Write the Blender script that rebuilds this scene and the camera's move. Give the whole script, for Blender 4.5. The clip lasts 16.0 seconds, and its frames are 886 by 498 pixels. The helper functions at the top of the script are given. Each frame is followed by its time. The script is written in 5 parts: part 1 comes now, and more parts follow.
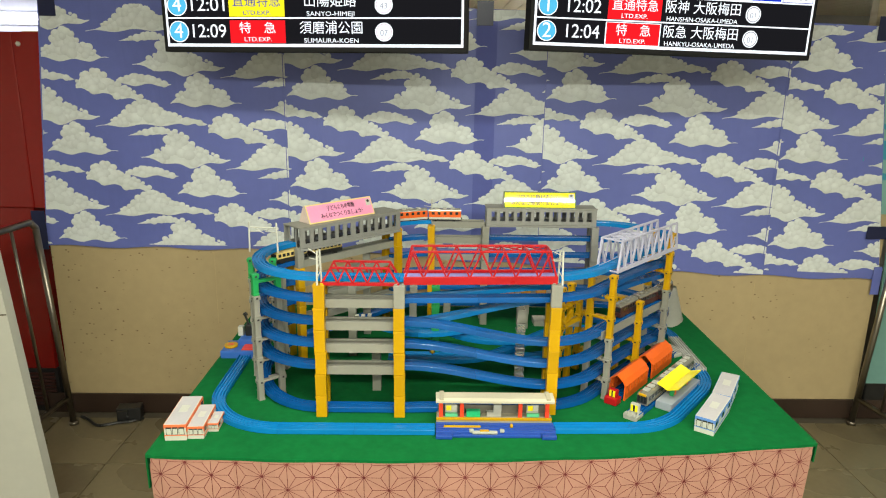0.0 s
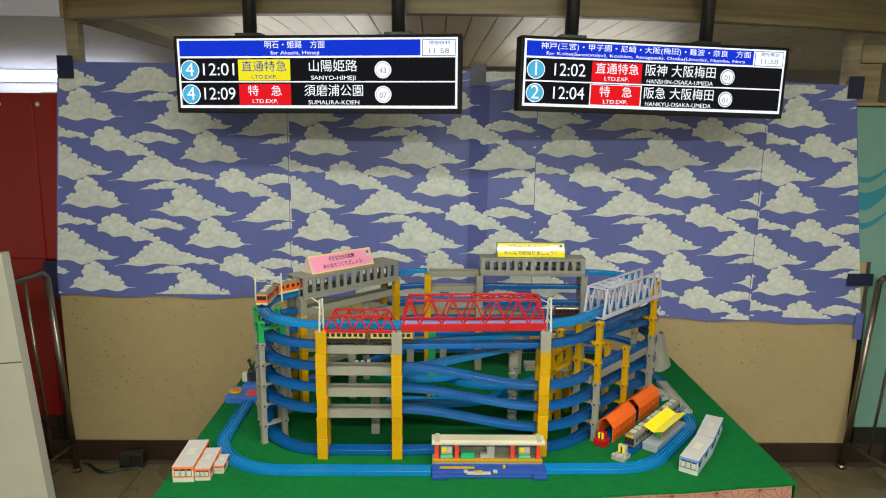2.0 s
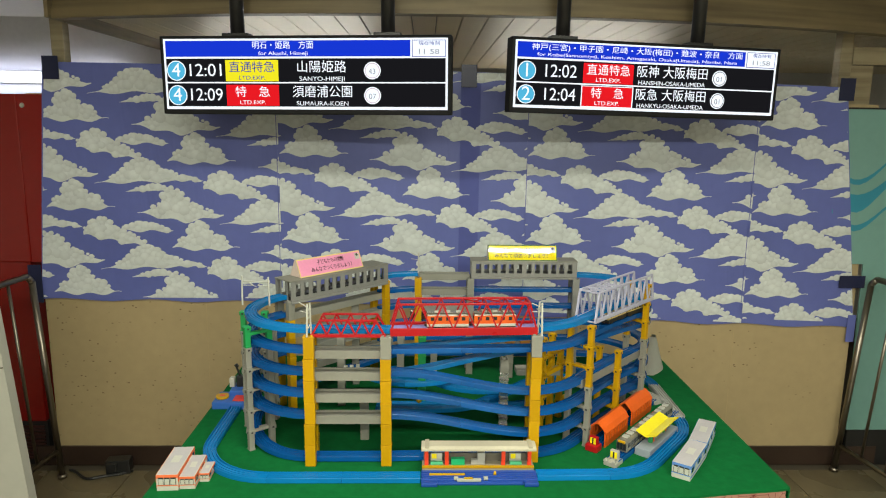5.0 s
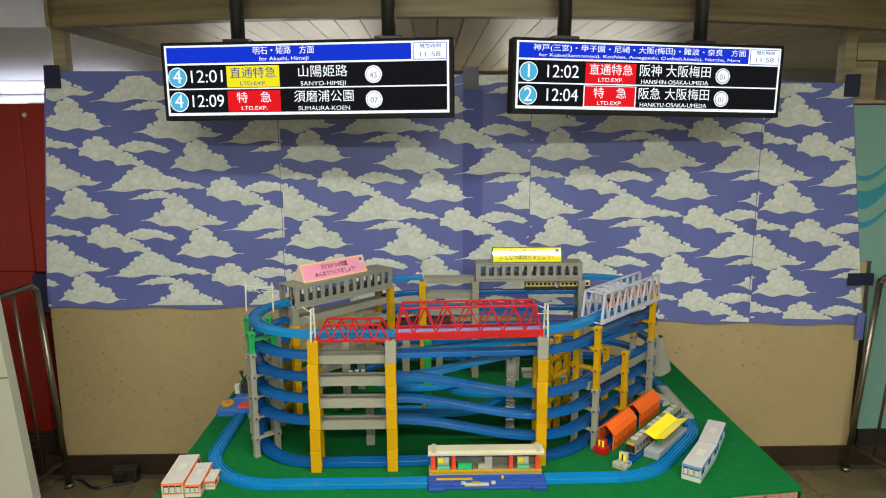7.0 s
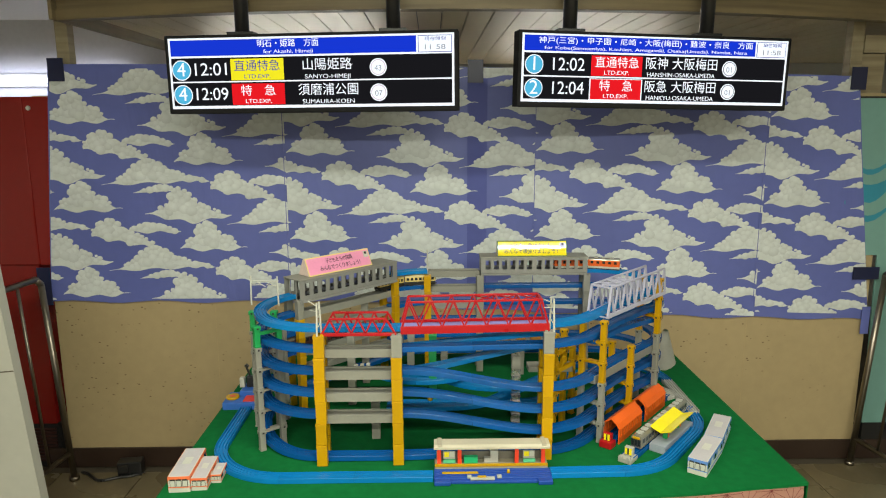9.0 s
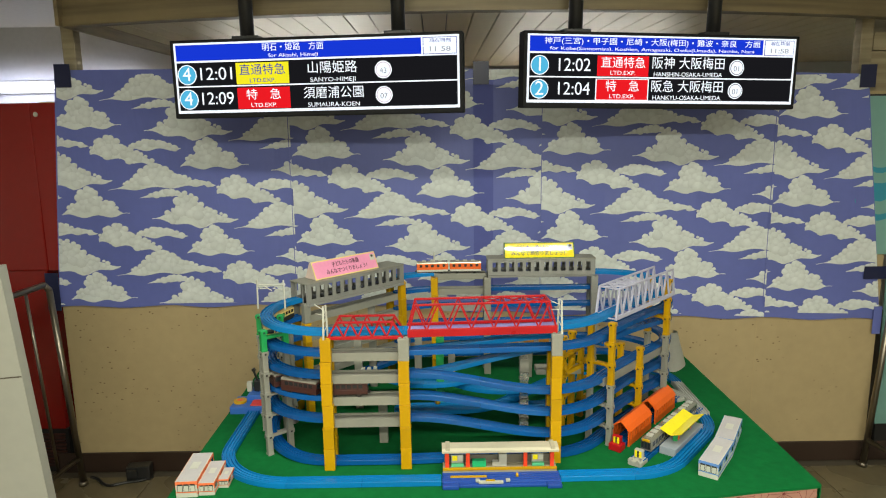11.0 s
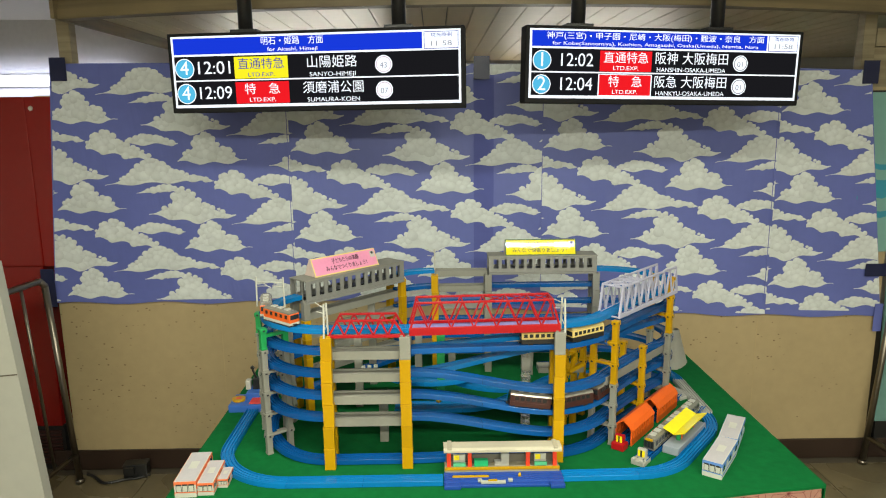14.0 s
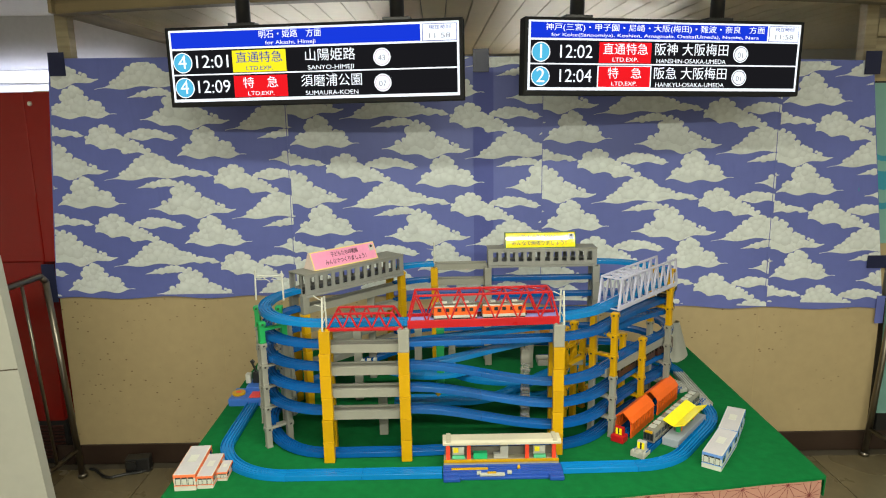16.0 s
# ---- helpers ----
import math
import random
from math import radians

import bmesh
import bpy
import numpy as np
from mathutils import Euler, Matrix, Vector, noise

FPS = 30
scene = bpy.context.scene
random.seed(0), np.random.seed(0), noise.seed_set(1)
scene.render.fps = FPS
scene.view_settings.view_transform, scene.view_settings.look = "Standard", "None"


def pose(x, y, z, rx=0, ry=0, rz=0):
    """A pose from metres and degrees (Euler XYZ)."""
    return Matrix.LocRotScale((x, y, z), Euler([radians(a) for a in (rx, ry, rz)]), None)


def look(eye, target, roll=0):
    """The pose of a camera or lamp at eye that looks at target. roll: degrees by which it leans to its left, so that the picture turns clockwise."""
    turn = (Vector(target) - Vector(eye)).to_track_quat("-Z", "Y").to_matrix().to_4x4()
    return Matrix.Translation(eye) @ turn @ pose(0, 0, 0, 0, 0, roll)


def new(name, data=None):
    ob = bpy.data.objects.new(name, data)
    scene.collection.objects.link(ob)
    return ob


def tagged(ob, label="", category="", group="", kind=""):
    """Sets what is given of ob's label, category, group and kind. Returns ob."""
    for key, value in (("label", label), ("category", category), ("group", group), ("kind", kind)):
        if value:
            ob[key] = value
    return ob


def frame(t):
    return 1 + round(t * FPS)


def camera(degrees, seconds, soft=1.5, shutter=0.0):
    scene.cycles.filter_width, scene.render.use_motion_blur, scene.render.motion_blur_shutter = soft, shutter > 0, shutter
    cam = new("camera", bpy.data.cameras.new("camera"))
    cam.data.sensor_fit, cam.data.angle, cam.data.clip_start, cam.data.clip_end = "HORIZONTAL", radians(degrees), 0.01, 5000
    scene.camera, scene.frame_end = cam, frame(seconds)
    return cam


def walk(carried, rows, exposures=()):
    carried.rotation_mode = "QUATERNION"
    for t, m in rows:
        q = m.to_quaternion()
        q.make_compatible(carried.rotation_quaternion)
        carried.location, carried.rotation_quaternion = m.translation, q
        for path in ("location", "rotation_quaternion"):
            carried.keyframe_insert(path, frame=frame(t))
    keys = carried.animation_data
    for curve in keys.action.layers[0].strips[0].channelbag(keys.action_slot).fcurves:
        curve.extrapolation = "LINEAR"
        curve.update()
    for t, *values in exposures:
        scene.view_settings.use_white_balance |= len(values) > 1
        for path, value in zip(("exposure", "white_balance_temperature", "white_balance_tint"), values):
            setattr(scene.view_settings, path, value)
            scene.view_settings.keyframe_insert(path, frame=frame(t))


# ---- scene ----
cam = camera(66.6, 16.0, soft=1.1)
PATH = [
    (0, (0.089, -1.734, 1.634), (0.119, 0.202, 1.134), 0.9),
    (0.5, (0.09, -1.778, 1.658), (0.116, 0.18, 1.248), 0.2),
    (1, (0.09, -1.85, 1.675), (0.118, 0.112, 1.288), 0.3),
    (1.5, (0.092, -1.867, 1.674), (0.123, 0.099, 1.308), 0.5),
    (2, (0.097, -1.851, 1.67), (0.13, 0.115, 1.305), 0.7),
    (2.5, (0.099, -1.838, 1.669), (0.141, 0.128, 1.307), 0.8),
    (3, (0.093, -1.833, 1.668), (0.151, 0.133, 1.304), 0.9),
    (3.5, (0.097, -1.832, 1.667), (0.159, 0.135, 1.307), 1.0),
    (4, (0.105, -1.827, 1.669), (0.169, 0.139, 1.309), 1.1),
    (6.5, (0.108, -1.817, 1.667), (0.145, 0.152, 1.316), -0.1),
    (7, (0.111, -1.81, 1.662), (0.15, 0.159, 1.315), -0.2),
    (7.5, (0.115, -1.808, 1.661), (0.155, 0.161, 1.313), -0.3),
    (8, (0.109, -1.798, 1.655), (0.151, 0.169, 1.296), -0.2),
    (8.5, (0.112, -1.801, 1.657), (0.154, 0.165, 1.29), -0.2),
    (9, (0.099, -1.804, 1.663), (0.133, 0.162, 1.296), -0.2),
    (11.5, (0.104, -1.785, 1.658), (0.115, 0.183, 1.3), -0.8),
    (12, (0.106, -1.774, 1.655), (0.119, 0.192, 1.292), -0.8),
    (12.5, (0.103, -1.771, 1.652), (0.119, 0.195, 1.286), -0.8),
    (13, (0.1, -1.765, 1.653), (0.117, 0.2, 1.284), -0.8),
    (13.5, (0.098, -1.76, 1.654), (0.118, 0.205, 1.279), -0.8),
    (14, (0.086, -1.77, 1.663), (0.109, 0.195, 1.289), -0.6),
    (14.5, (0.076, -1.769, 1.662), (0.1, 0.195, 1.284), -0.3),
    (15, (0.07, -1.763, 1.654), (0.091, 0.2, 1.272), -0.2),
    (15.5, (0.083, -1.761, 1.656), (0.095, 0.201, 1.266), -0.5),
    (16, (0.099, -1.767, 1.655), (0.113, 0.195, 1.267), -0.9),
]
walk(cam, [(t, look(e, a, r)) for t, e, a, r in PATH], [(0, 0.30), (0.5, 0.12), (1, 0.0), (1.5, -0.05), (9, -0.04), (12.5, 0.03), (16, 0.13)])

# ---- light ----
world = bpy.data.worlds.new("world")
scene.world = world
world.use_nodes = True
world.node_tree.nodes["Background"].inputs[0].default_value = (0.9, 0.93, 1.0, 1)
world.node_tree.nodes["Background"].inputs[1].default_value = 0.05
T = 0.70          # table top
TUBES = [(-0.55, -0.775), (0.78, -0.775), (-0.7, -2.7), (0.6, -2.7), (1.9, -2.7), (0.6, -4.3)]
for tx, ty in TUBES:
    lamp = bpy.data.lights.new("tube_light", "AREA")
    lamp.shape, lamp.size, lamp.size_y, lamp.energy = "RECTANGLE", 1.2, 0.016, 24 if ty > -1 else 58
    lamp.color = (1.0, 1.0, 0.80)
    lo = new("tube_light", lamp)
    lo.matrix_world = pose(tx, ty, 2.44, 0, 0, 0)
# tubes on the far wall of the passage behind the low wall
REAR = [(-1.0, 3.93, 1.75), (1.4, 3.93, 1.75), (-3.0, 3.93, 2.02)]
for tx, ty, tz in REAR:
    lamp = bpy.data.lights.new("tube_light", "AREA")
    lamp.shape, lamp.size, lamp.size_y, lamp.energy = "RECTANGLE", 1.2, 0.10, 21 if tx > -2 else 3.5
    lamp.color = (1.0, 0.97, 0.86) if tx > -2 else (0.72, 0.76, 1.0)
    lo = new("tube_light", lamp)
    lo.matrix_world = pose(tx, ty - 0.06, tz, 70, 0, 0)


# ---- materials ----
def mat(name, col, rough=0.45, metal=0.0, var=0.12, scale=8.0, fine=0.05, bump=0.02, emit=0.0, spec=0.5, rnd=0.0, even=False):
    m = bpy.data.materials.new(name)
    m.use_nodes = True
    nt = m.node_tree
    b = nt.nodes["Principled BSDF"]
    b.inputs["Roughness"].default_value = rough
    b.inputs["Metallic"].default_value = metal
    b.inputs["Specular IOR Level"].default_value = spec
    if emit:
        b.inputs["Base Color"].default_value = (0, 0, 0, 1)
        b.inputs["Specular IOR Level"].default_value = 0.0
        b.inputs["Emission Color"].default_value = (*col, 1)
        b.inputs["Emission Strength"].default_value = emit
        return m
    tc = nt.nodes.new("ShaderNodeTexCoord")
    n1, n2 = nt.nodes.new("ShaderNodeTexNoise"), nt.nodes.new("ShaderNodeTexNoise")
    n1.inputs["Scale"].default_value, n1.inputs["Detail"].default_value = scale, 4
    n2.inputs["Scale"].default_value, n2.inputs["Detail"].default_value = scale * 14, 3
    add = nt.nodes.new("ShaderNodeMath")
    add.operation = "MULTIPLY_ADD"
    add.inputs[1].default_value = fine / max(var, 1e-4)
    nt.links.new(tc.outputs["Object"], n1.inputs["Vector"])
    nt.links.new(tc.outputs["Object"], n2.inputs["Vector"])
    nt.links.new(n2.outputs["Fac"], add.inputs[0])
    nt.links.new(n1.outputs["Fac"], add.inputs[2])
    ramp = nt.nodes.new("ShaderNodeMapRange")
    mid = 0.5 + 0.5 * fine / max(var, 1e-4)
    ramp.inputs["From Min"].default_value, ramp.inputs["From Max"].default_value = mid - 0.35, mid + 0.35
    ramp.inputs["To Min"].default_value, ramp.inputs["To Max"].default_value = 1 - var, 1 + var
    nt.links.new(add.outputs[0], ramp.inputs["Value"])
    hsv = nt.nodes.new("ShaderNodeHueSaturation")
    hsv.inputs["Color"].default_value = (*col, 1)
    nt.links.new(ramp.outputs["Result"], hsv.inputs["Value"])
    out = ramp.outputs["Result"]
    if rnd:
        oi = nt.nodes.new("ShaderNodeObjectInfo")
        rr = nt.nodes.new("ShaderNodeMapRange")
        rr.inputs["To Min"].default_value, rr.inputs["To Max"].default_value = 1 - rnd, 1 + rnd
        mul = nt.nodes.new("ShaderNodeMath")
        mul.operation = "MULTIPLY"
        nt.links.new(oi.outputs["Random"], rr.inputs["Value"])
        nt.links.new(rr.outputs["Result"], mul.inputs[0])
        nt.links.new(out, mul.inputs[1])
        nt.links.new(mul.outputs[0], hsv.inputs["Value"])
    nt.links.new(hsv.outputs["Color"], b.inputs["Base Color"])
    rm = nt.nodes.new("ShaderNodeMapRange")
    rm.inputs["To Min"].default_value, rm.inputs["To Max"].default_value = max(0.03, rough - (0.01 if even else 0.08)), min(1, rough + (0.01 if even else 0.12))
    nt.links.new(n1.outputs["Fac"], rm.inputs["Value"])
    nt.links.new(rm.outputs["Result"], b.inputs["Roughness"])
    if bump:
        bp = nt.nodes.new("ShaderNodeBump")
        bp.inputs["Strength"].default_value, bp.inputs["Distance"].default_value = min(1, bump * 10), bump * 0.05
        nt.links.new(n2.outputs["Fac"], bp.inputs["Height"])
        nt.links.new(bp.outputs["Normal"], b.inputs["Normal"])
    return m


BLUE = mat("blue_plastic", (0.003, 0.076, 0.285), 0.20, rnd=0.12, spec=0.32)
LBLUE = mat("bright_blue_plastic", (0.004, 0.155, 0.43), 0.20, rnd=0.08, spec=0.32)
NAVY = mat("navy_plastic", (0.012, 0.055, 0.30), 0.35)
YELLOW = mat("yellow_plastic", (0.46, 0.258, 0.003), 0.30, rnd=0.10, spec=0.22)
GREY = mat("grey_plastic", (0.22, 0.218, 0.19), 0.45, rnd=0.08)
DGREY = mat("dark_grey_plastic", (0.21, 0.21, 0.20), 0.5, rnd=0.08)
LGREY = mat("light_grey_plastic", (0.36, 0.36, 0.33), 0.45)
RED = mat("red_plastic", (0.34, 0.006, 0.010), 0.28, spec=0.35)
GREEN = mat("green_plastic", (0.01, 0.26, 0.07), 0.35)
ORANGE = mat("orange_plastic", (0.70, 0.11, 0.010), 0.38)
REDOR = mat("red_orange_plastic", (0.75, 0.055, 0.02), 0.35)
LAV = mat("lavender_plastic", (0.38, 0.38, 0.50), 0.4)
WHITE = mat("white_plastic", (0.48, 0.48, 0.43), 0.4)
CREAM = mat("cream_plastic", (0.66, 0.50, 0.17), 0.35)
BLACK = mat("black_plastic", (0.015, 0.015, 0.016), 0.35)
BROWN = mat("brown_plastic", (0.045, 0.014, 0.012), 0.35)
CLEAR = mat("clear_plastic", (0.82, 0.82, 0.78), 0.12, bump=0.0)
CLEAR.node_tree.nodes["Principled BSDF"].inputs["Transmission Weight"].default_value = 0.8
SILVER = mat("silver_plastic", (0.40, 0.38, 0.33), 0.25, metal=0.6)
GLASSY = mat("tinted_window", (0.02, 0.025, 0.03), 0.12)
FELT = mat("green_felt", (0.0030, 0.106, 0.026), 0.95, var=0.10, scale=3, fine=0.16, bump=0.05, spec=0.1)
CARDG = mat("grey_card", (0.42, 0.40, 0.43), 0.7)
CARDW = mat("pale_card", (0.62, 0.50, 0.46), 0.6)
CARDO = mat("orange_card", (0.72, 0.15, 0.05), 0.7)
CARDB = mat("blue_card", (0.10, 0.22, 0.55), 0.7)
PINKC = mat("pink_card", (0.74, 0.28, 0.46), 0.3)
YELC = mat("yellow_card", (0.78, 0.66, 0.012), 0.03, bump=0.0, even=True)
TAPE = mat("navy_tape", (0.010, 0.014, 0.055), 0.4)
STEEL = mat("brushed_steel", (0.27, 0.24, 0.20), 0.32, metal=1.0)
REDP = mat("red_panel", (0.21, 0.009, 0.007), 0.10, var=0.06, scale=2)
TEAL = mat("teal_panel", (0.18, 0.36, 0.33), 0.35, var=0.05, scale=2)
TEALW = mat("teal_wave", (0.03, 0.26, 0.38), 0.4)
WPANEL = mat("white_panel", (0.38, 0.38, 0.34), 0.4, var=0.04, scale=2)
CEILW = mat("slat_ceiling", (0.58, 0.49, 0.32), 0.35, var=0.15, scale=2, rnd=0.08)
BEAM = mat("fascia_board", (0.20, 0.155, 0.082), 0.5, var=0.16, scale=2.5)


def streaks(m, dark):
    """Long grimy streaks along x."""
    nt = m.node_tree
    b = nt.nodes["Principled BSDF"]
    src = b.inputs["Base Color"].links[0].from_socket
    tc, mp = nt.nodes.new("ShaderNodeTexCoord"), nt.nodes.new("ShaderNodeMapping")
    mp.inputs["Scale"].default_value = (1.3, 1.3, 26)
    nz, r, mix = nt.nodes.new("ShaderNodeTexNoise"), nt.nodes.new("ShaderNodeMapRange"), nt.nodes.new("ShaderNodeMixRGB")
    nz.inputs["Scale"].default_value, nz.inputs["Detail"].default_value = 1.0, 5
    r.inputs["From Min"].default_value, r.inputs["From Max"].default_value = 0.42, 0.72
    mix.inputs[2].default_value = (*dark, 1)
    nt.links.new(tc.outputs["Object"], mp.inputs["Vector"])
    nt.links.new(mp.outputs["Vector"], nz.inputs["Vector"])
    nt.links.new(nz.outputs["Fac"], r.inputs["Value"])
    nt.links.new(r.outputs["Result"], mix.inputs[0])
    nt.links.new(src, mix.inputs[1])
    nt.links.new(mix.outputs[0], b.inputs["Base Color"])


streaks(BEAM, (0.10, 0.075, 0.042))
CEILN = mat("plaster_ceiling", (0.62, 0.61, 0.60), 0.5, var=0.06, scale=2)
SKIRT = mat("dark_skirting", (0.035, 0.02, 0.014), 0.4, var=0.3, scale=4)
POSTM = mat("post_paint", (0.33, 0.28, 0.18), 0.45, var=0.15, scale=4)
streaks(POSTM, (0.17, 0.13, 0.075))
GLOW = mat("tube_glow", (1.0, 0.96, 0.88), emit=7.0)


def wall_material():
    m = mat("beige_stone", (0.40, 0.31, 0.17), 0.5, var=0.10, scale=1.6, fine=0.06, bump=0.03)
    nt = m.node_tree
    b = nt.nodes["Principled BSDF"]
    src = b.inputs["Base Color"].links[0].from_socket
    tc = nt.nodes.new("ShaderNodeTexCoord")
    mp = nt.nodes.new("ShaderNodeMapping")
    mp.inputs["Scale"].default_value = (26, 26, 44)
    vo = nt.nodes.new("ShaderNodeTexVoronoi")
    vo.inputs["Scale"].default_value = 1.0
    nz = nt.nodes.new("ShaderNodeTexNoise")
    nz.inputs["Scale"].default_value = 4.0
    less = nt.nodes.new("ShaderNodeMapRange")
    less.inputs["From Min"].default_value, less.inputs["From Max"].default_value = 0.17, 0.10
    gate = nt.nodes.new("ShaderNodeMapRange")
    gate.inputs["From Min"].default_value, gate.inputs["From Max"].default_value = 0.44, 0.56
    mu = nt.nodes.new("ShaderNodeMath")
    mu.operation = "MULTIPLY"
    mix = nt.nodes.new("ShaderNodeMixRGB")
    mix.inputs[2].default_value = (0.17, 0.11, 0.05, 1)
    nt.links.new(tc.outputs["Object"], mp.inputs["Vector"])
    nt.links.new(mp.outputs["Vector"], vo.inputs["Vector"])
    nt.links.new(tc.outputs["Object"], nz.inputs["Vector"])
    nt.links.new(vo.outputs["Distance"], less.inputs["Value"])
    nt.links.new(nz.outputs["Fac"], gate.inputs["Value"])
    nt.links.new(less.outputs["Result"], mu.inputs[0])
    nt.links.new(gate.outputs["Result"], mu.inputs[1])
    nt.links.new(mu.outputs[0], mix.inputs[0])
    nt.links.new(src, mix.inputs[1])
    nt.links.new(mix.outputs[0], b.inputs["Base Color"])
    return m


STONE = wall_material()
FLOORM = mat("floor_tile", (0.17, 0.138, 0.082), 0.26, var=0.34, scale=2.5, fine=0.1, rnd=0.12)
GROUT = mat("floor_grout", (0.08, 0.065, 0.045), 0.8)


def wrinkle(m):
    """Soft long creases, the same across the cloth and its print."""
    nt = m.node_tree
    tc, mp = nt.nodes.new("ShaderNodeTexCoord"), nt.nodes.new("ShaderNodeMapping")
    mp.inputs["Rotation"].default_value = (0, radians(28), 0)
    mp.inputs["Scale"].default_value = (7, 1, 1.6)
    nz, bp = nt.nodes.new("ShaderNodeTexNoise"), nt.nodes.new("ShaderNodeBump")
    nz.inputs["Scale"].default_value, nz.inputs["Detail"].default_value, nz.inputs["Distortion"].default_value = 1.0, 3, 0.6
    bp.inputs["Strength"].default_value, bp.inputs["Distance"].default_value = 0.7, 0.012
    nt.links.new(tc.outputs["Object"], mp.inputs["Vector"])
    nt.links.new(mp.outputs["Vector"], nz.inputs["Vector"])
    nt.links.new(nz.outputs["Fac"], bp.inputs["Height"])
    nt.links.new(bp.outputs["Normal"], nt.nodes["Principled BSDF"].inputs["Normal"])


def cloth_material():
    m = mat("blue_print_cloth", (0.118, 0.145, 0.43), 0.42, var=0.14, scale=1.7, fine=0.05, bump=0.0, spec=0.45)
    wrinkle(m)
    return m


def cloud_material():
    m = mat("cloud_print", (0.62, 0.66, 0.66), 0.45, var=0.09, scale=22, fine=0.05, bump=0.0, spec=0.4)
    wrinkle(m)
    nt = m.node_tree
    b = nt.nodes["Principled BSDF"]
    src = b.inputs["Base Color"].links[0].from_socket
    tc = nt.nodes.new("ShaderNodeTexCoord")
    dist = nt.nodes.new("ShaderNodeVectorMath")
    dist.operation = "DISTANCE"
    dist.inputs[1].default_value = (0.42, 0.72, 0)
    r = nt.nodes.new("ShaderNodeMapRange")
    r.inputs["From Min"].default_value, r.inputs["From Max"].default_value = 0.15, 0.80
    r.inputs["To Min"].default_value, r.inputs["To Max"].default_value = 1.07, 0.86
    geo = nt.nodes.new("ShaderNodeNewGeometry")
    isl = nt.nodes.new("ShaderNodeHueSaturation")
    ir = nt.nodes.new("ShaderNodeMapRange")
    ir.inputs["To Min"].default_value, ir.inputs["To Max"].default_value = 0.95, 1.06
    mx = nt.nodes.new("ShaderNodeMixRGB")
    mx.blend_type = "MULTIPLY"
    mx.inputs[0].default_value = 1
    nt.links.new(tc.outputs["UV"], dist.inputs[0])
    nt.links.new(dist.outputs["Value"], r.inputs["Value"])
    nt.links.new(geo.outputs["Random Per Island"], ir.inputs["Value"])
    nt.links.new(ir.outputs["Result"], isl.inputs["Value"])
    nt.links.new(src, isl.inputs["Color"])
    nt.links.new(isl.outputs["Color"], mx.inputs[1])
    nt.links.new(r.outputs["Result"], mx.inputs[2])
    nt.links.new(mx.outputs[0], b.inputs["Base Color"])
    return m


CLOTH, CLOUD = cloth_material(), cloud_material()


# ---- mesh tools ----
def box(bm, x0, x1, y0, y1, z0, z1, m=None, bev=0.0):
    vs = [bm.verts.new((x, y, z)) for x in (x0, x1) for y in (y0, y1) for z in (z0, z1)]
    if m is not None:
        for v in vs:
            v.co = m @ v.co
    fs = [bm.faces.new([vs[i] for i in q]) for q in ((0, 1, 3, 2), (4, 6, 7, 5), (0, 4, 5, 1), (2, 3, 7, 6), (0, 2, 6, 4), (1, 5, 7, 3))]
    if bev:
        es = {e for f in fs for e in f.edges}
        bmesh.ops.bevel(bm, geom=list(es), offset=bev, segments=2, affect="EDGES", profile=0.6)
    return bm


def cyl(bm, a, b, r, n=12, r2=None):
    a, b = Vector(a), Vector(b)
    q = (b - a).to_track_quat("Z", "Y").to_matrix()
    r2 = r if r2 is None else r2
    lo = [bm.verts.new(a + q @ Vector((math.cos(i * math.tau / n) * r, math.sin(i * math.tau / n) * r, 0))) for i in range(n)]
    hi = [bm.verts.new(b + q @ Vector((math.cos(i * math.tau / n) * r2, math.sin(i * math.tau / n) * r2, 0))) for i in range(n)]
    for i in range(n):
        f = bm.faces.new((lo[i], lo[(i + 1) % n], hi[(i + 1) % n], hi[i]))
        f.smooth = n > 8
    bm.faces.new(lo[::-1]), bm.faces.new(hi)
    return bm


def bar(bm, a, b, w, h=None):
    """A square bar from a to b."""
    h = h or w
    a, b = Vector(a), Vector(b)
    q = (b - a).to_track_quat("Y", "Z").to_matrix().to_4x4()
    return box(bm, -w / 2, w / 2, 0, (b - a).length, -h / 2, h / 2, Matrix.Translation(a) @ q)


def prism(bm, pts, y0, y1, m=None):
    """An x-z outline pulled along y."""
    lo, hi = [bm.verts.new((x, y0, z)) for x, z in pts], [bm.verts.new((x, y1, z)) for x, z in pts]
    if m is not None:
        for v in lo + hi:
            v.co = m @ v.co
    n = len(pts)
    for i in range(n):
        bm.faces.new((lo[i], lo[(i + 1) % n], hi[(i + 1) % n], hi[i]))
    bm.faces.new(lo[::-1]), bm.faces.new(hi)
    return bm


def mesh_of(bm, name, material):
    bmesh.ops.recalc_face_normals(bm, faces=bm.faces[:])
    me = bpy.data.meshes.new(name)
    bm.to_mesh(me)
    bm.free()
    me.materials.append(material)
    return me


def part(name, bm, material, parent=None, label="", at=None):
    ob = new(name, mesh_of(bm, name, material) if isinstance(bm, bmesh.types.BMesh) else bm)
    if parent is not None:
        ob.parent = parent
    if at is not None:
        ob.matrix_basis = at
    return tagged(ob, label)


def thing(name, label, category, at=None, group="", kind=""):
    ob = new(name)
    ob.empty_display_size = 0.05
    if at is not None:
        ob.matrix_basis = at
    return tagged(ob, label, category, group, kind)


def B():
    return bmesh.new()


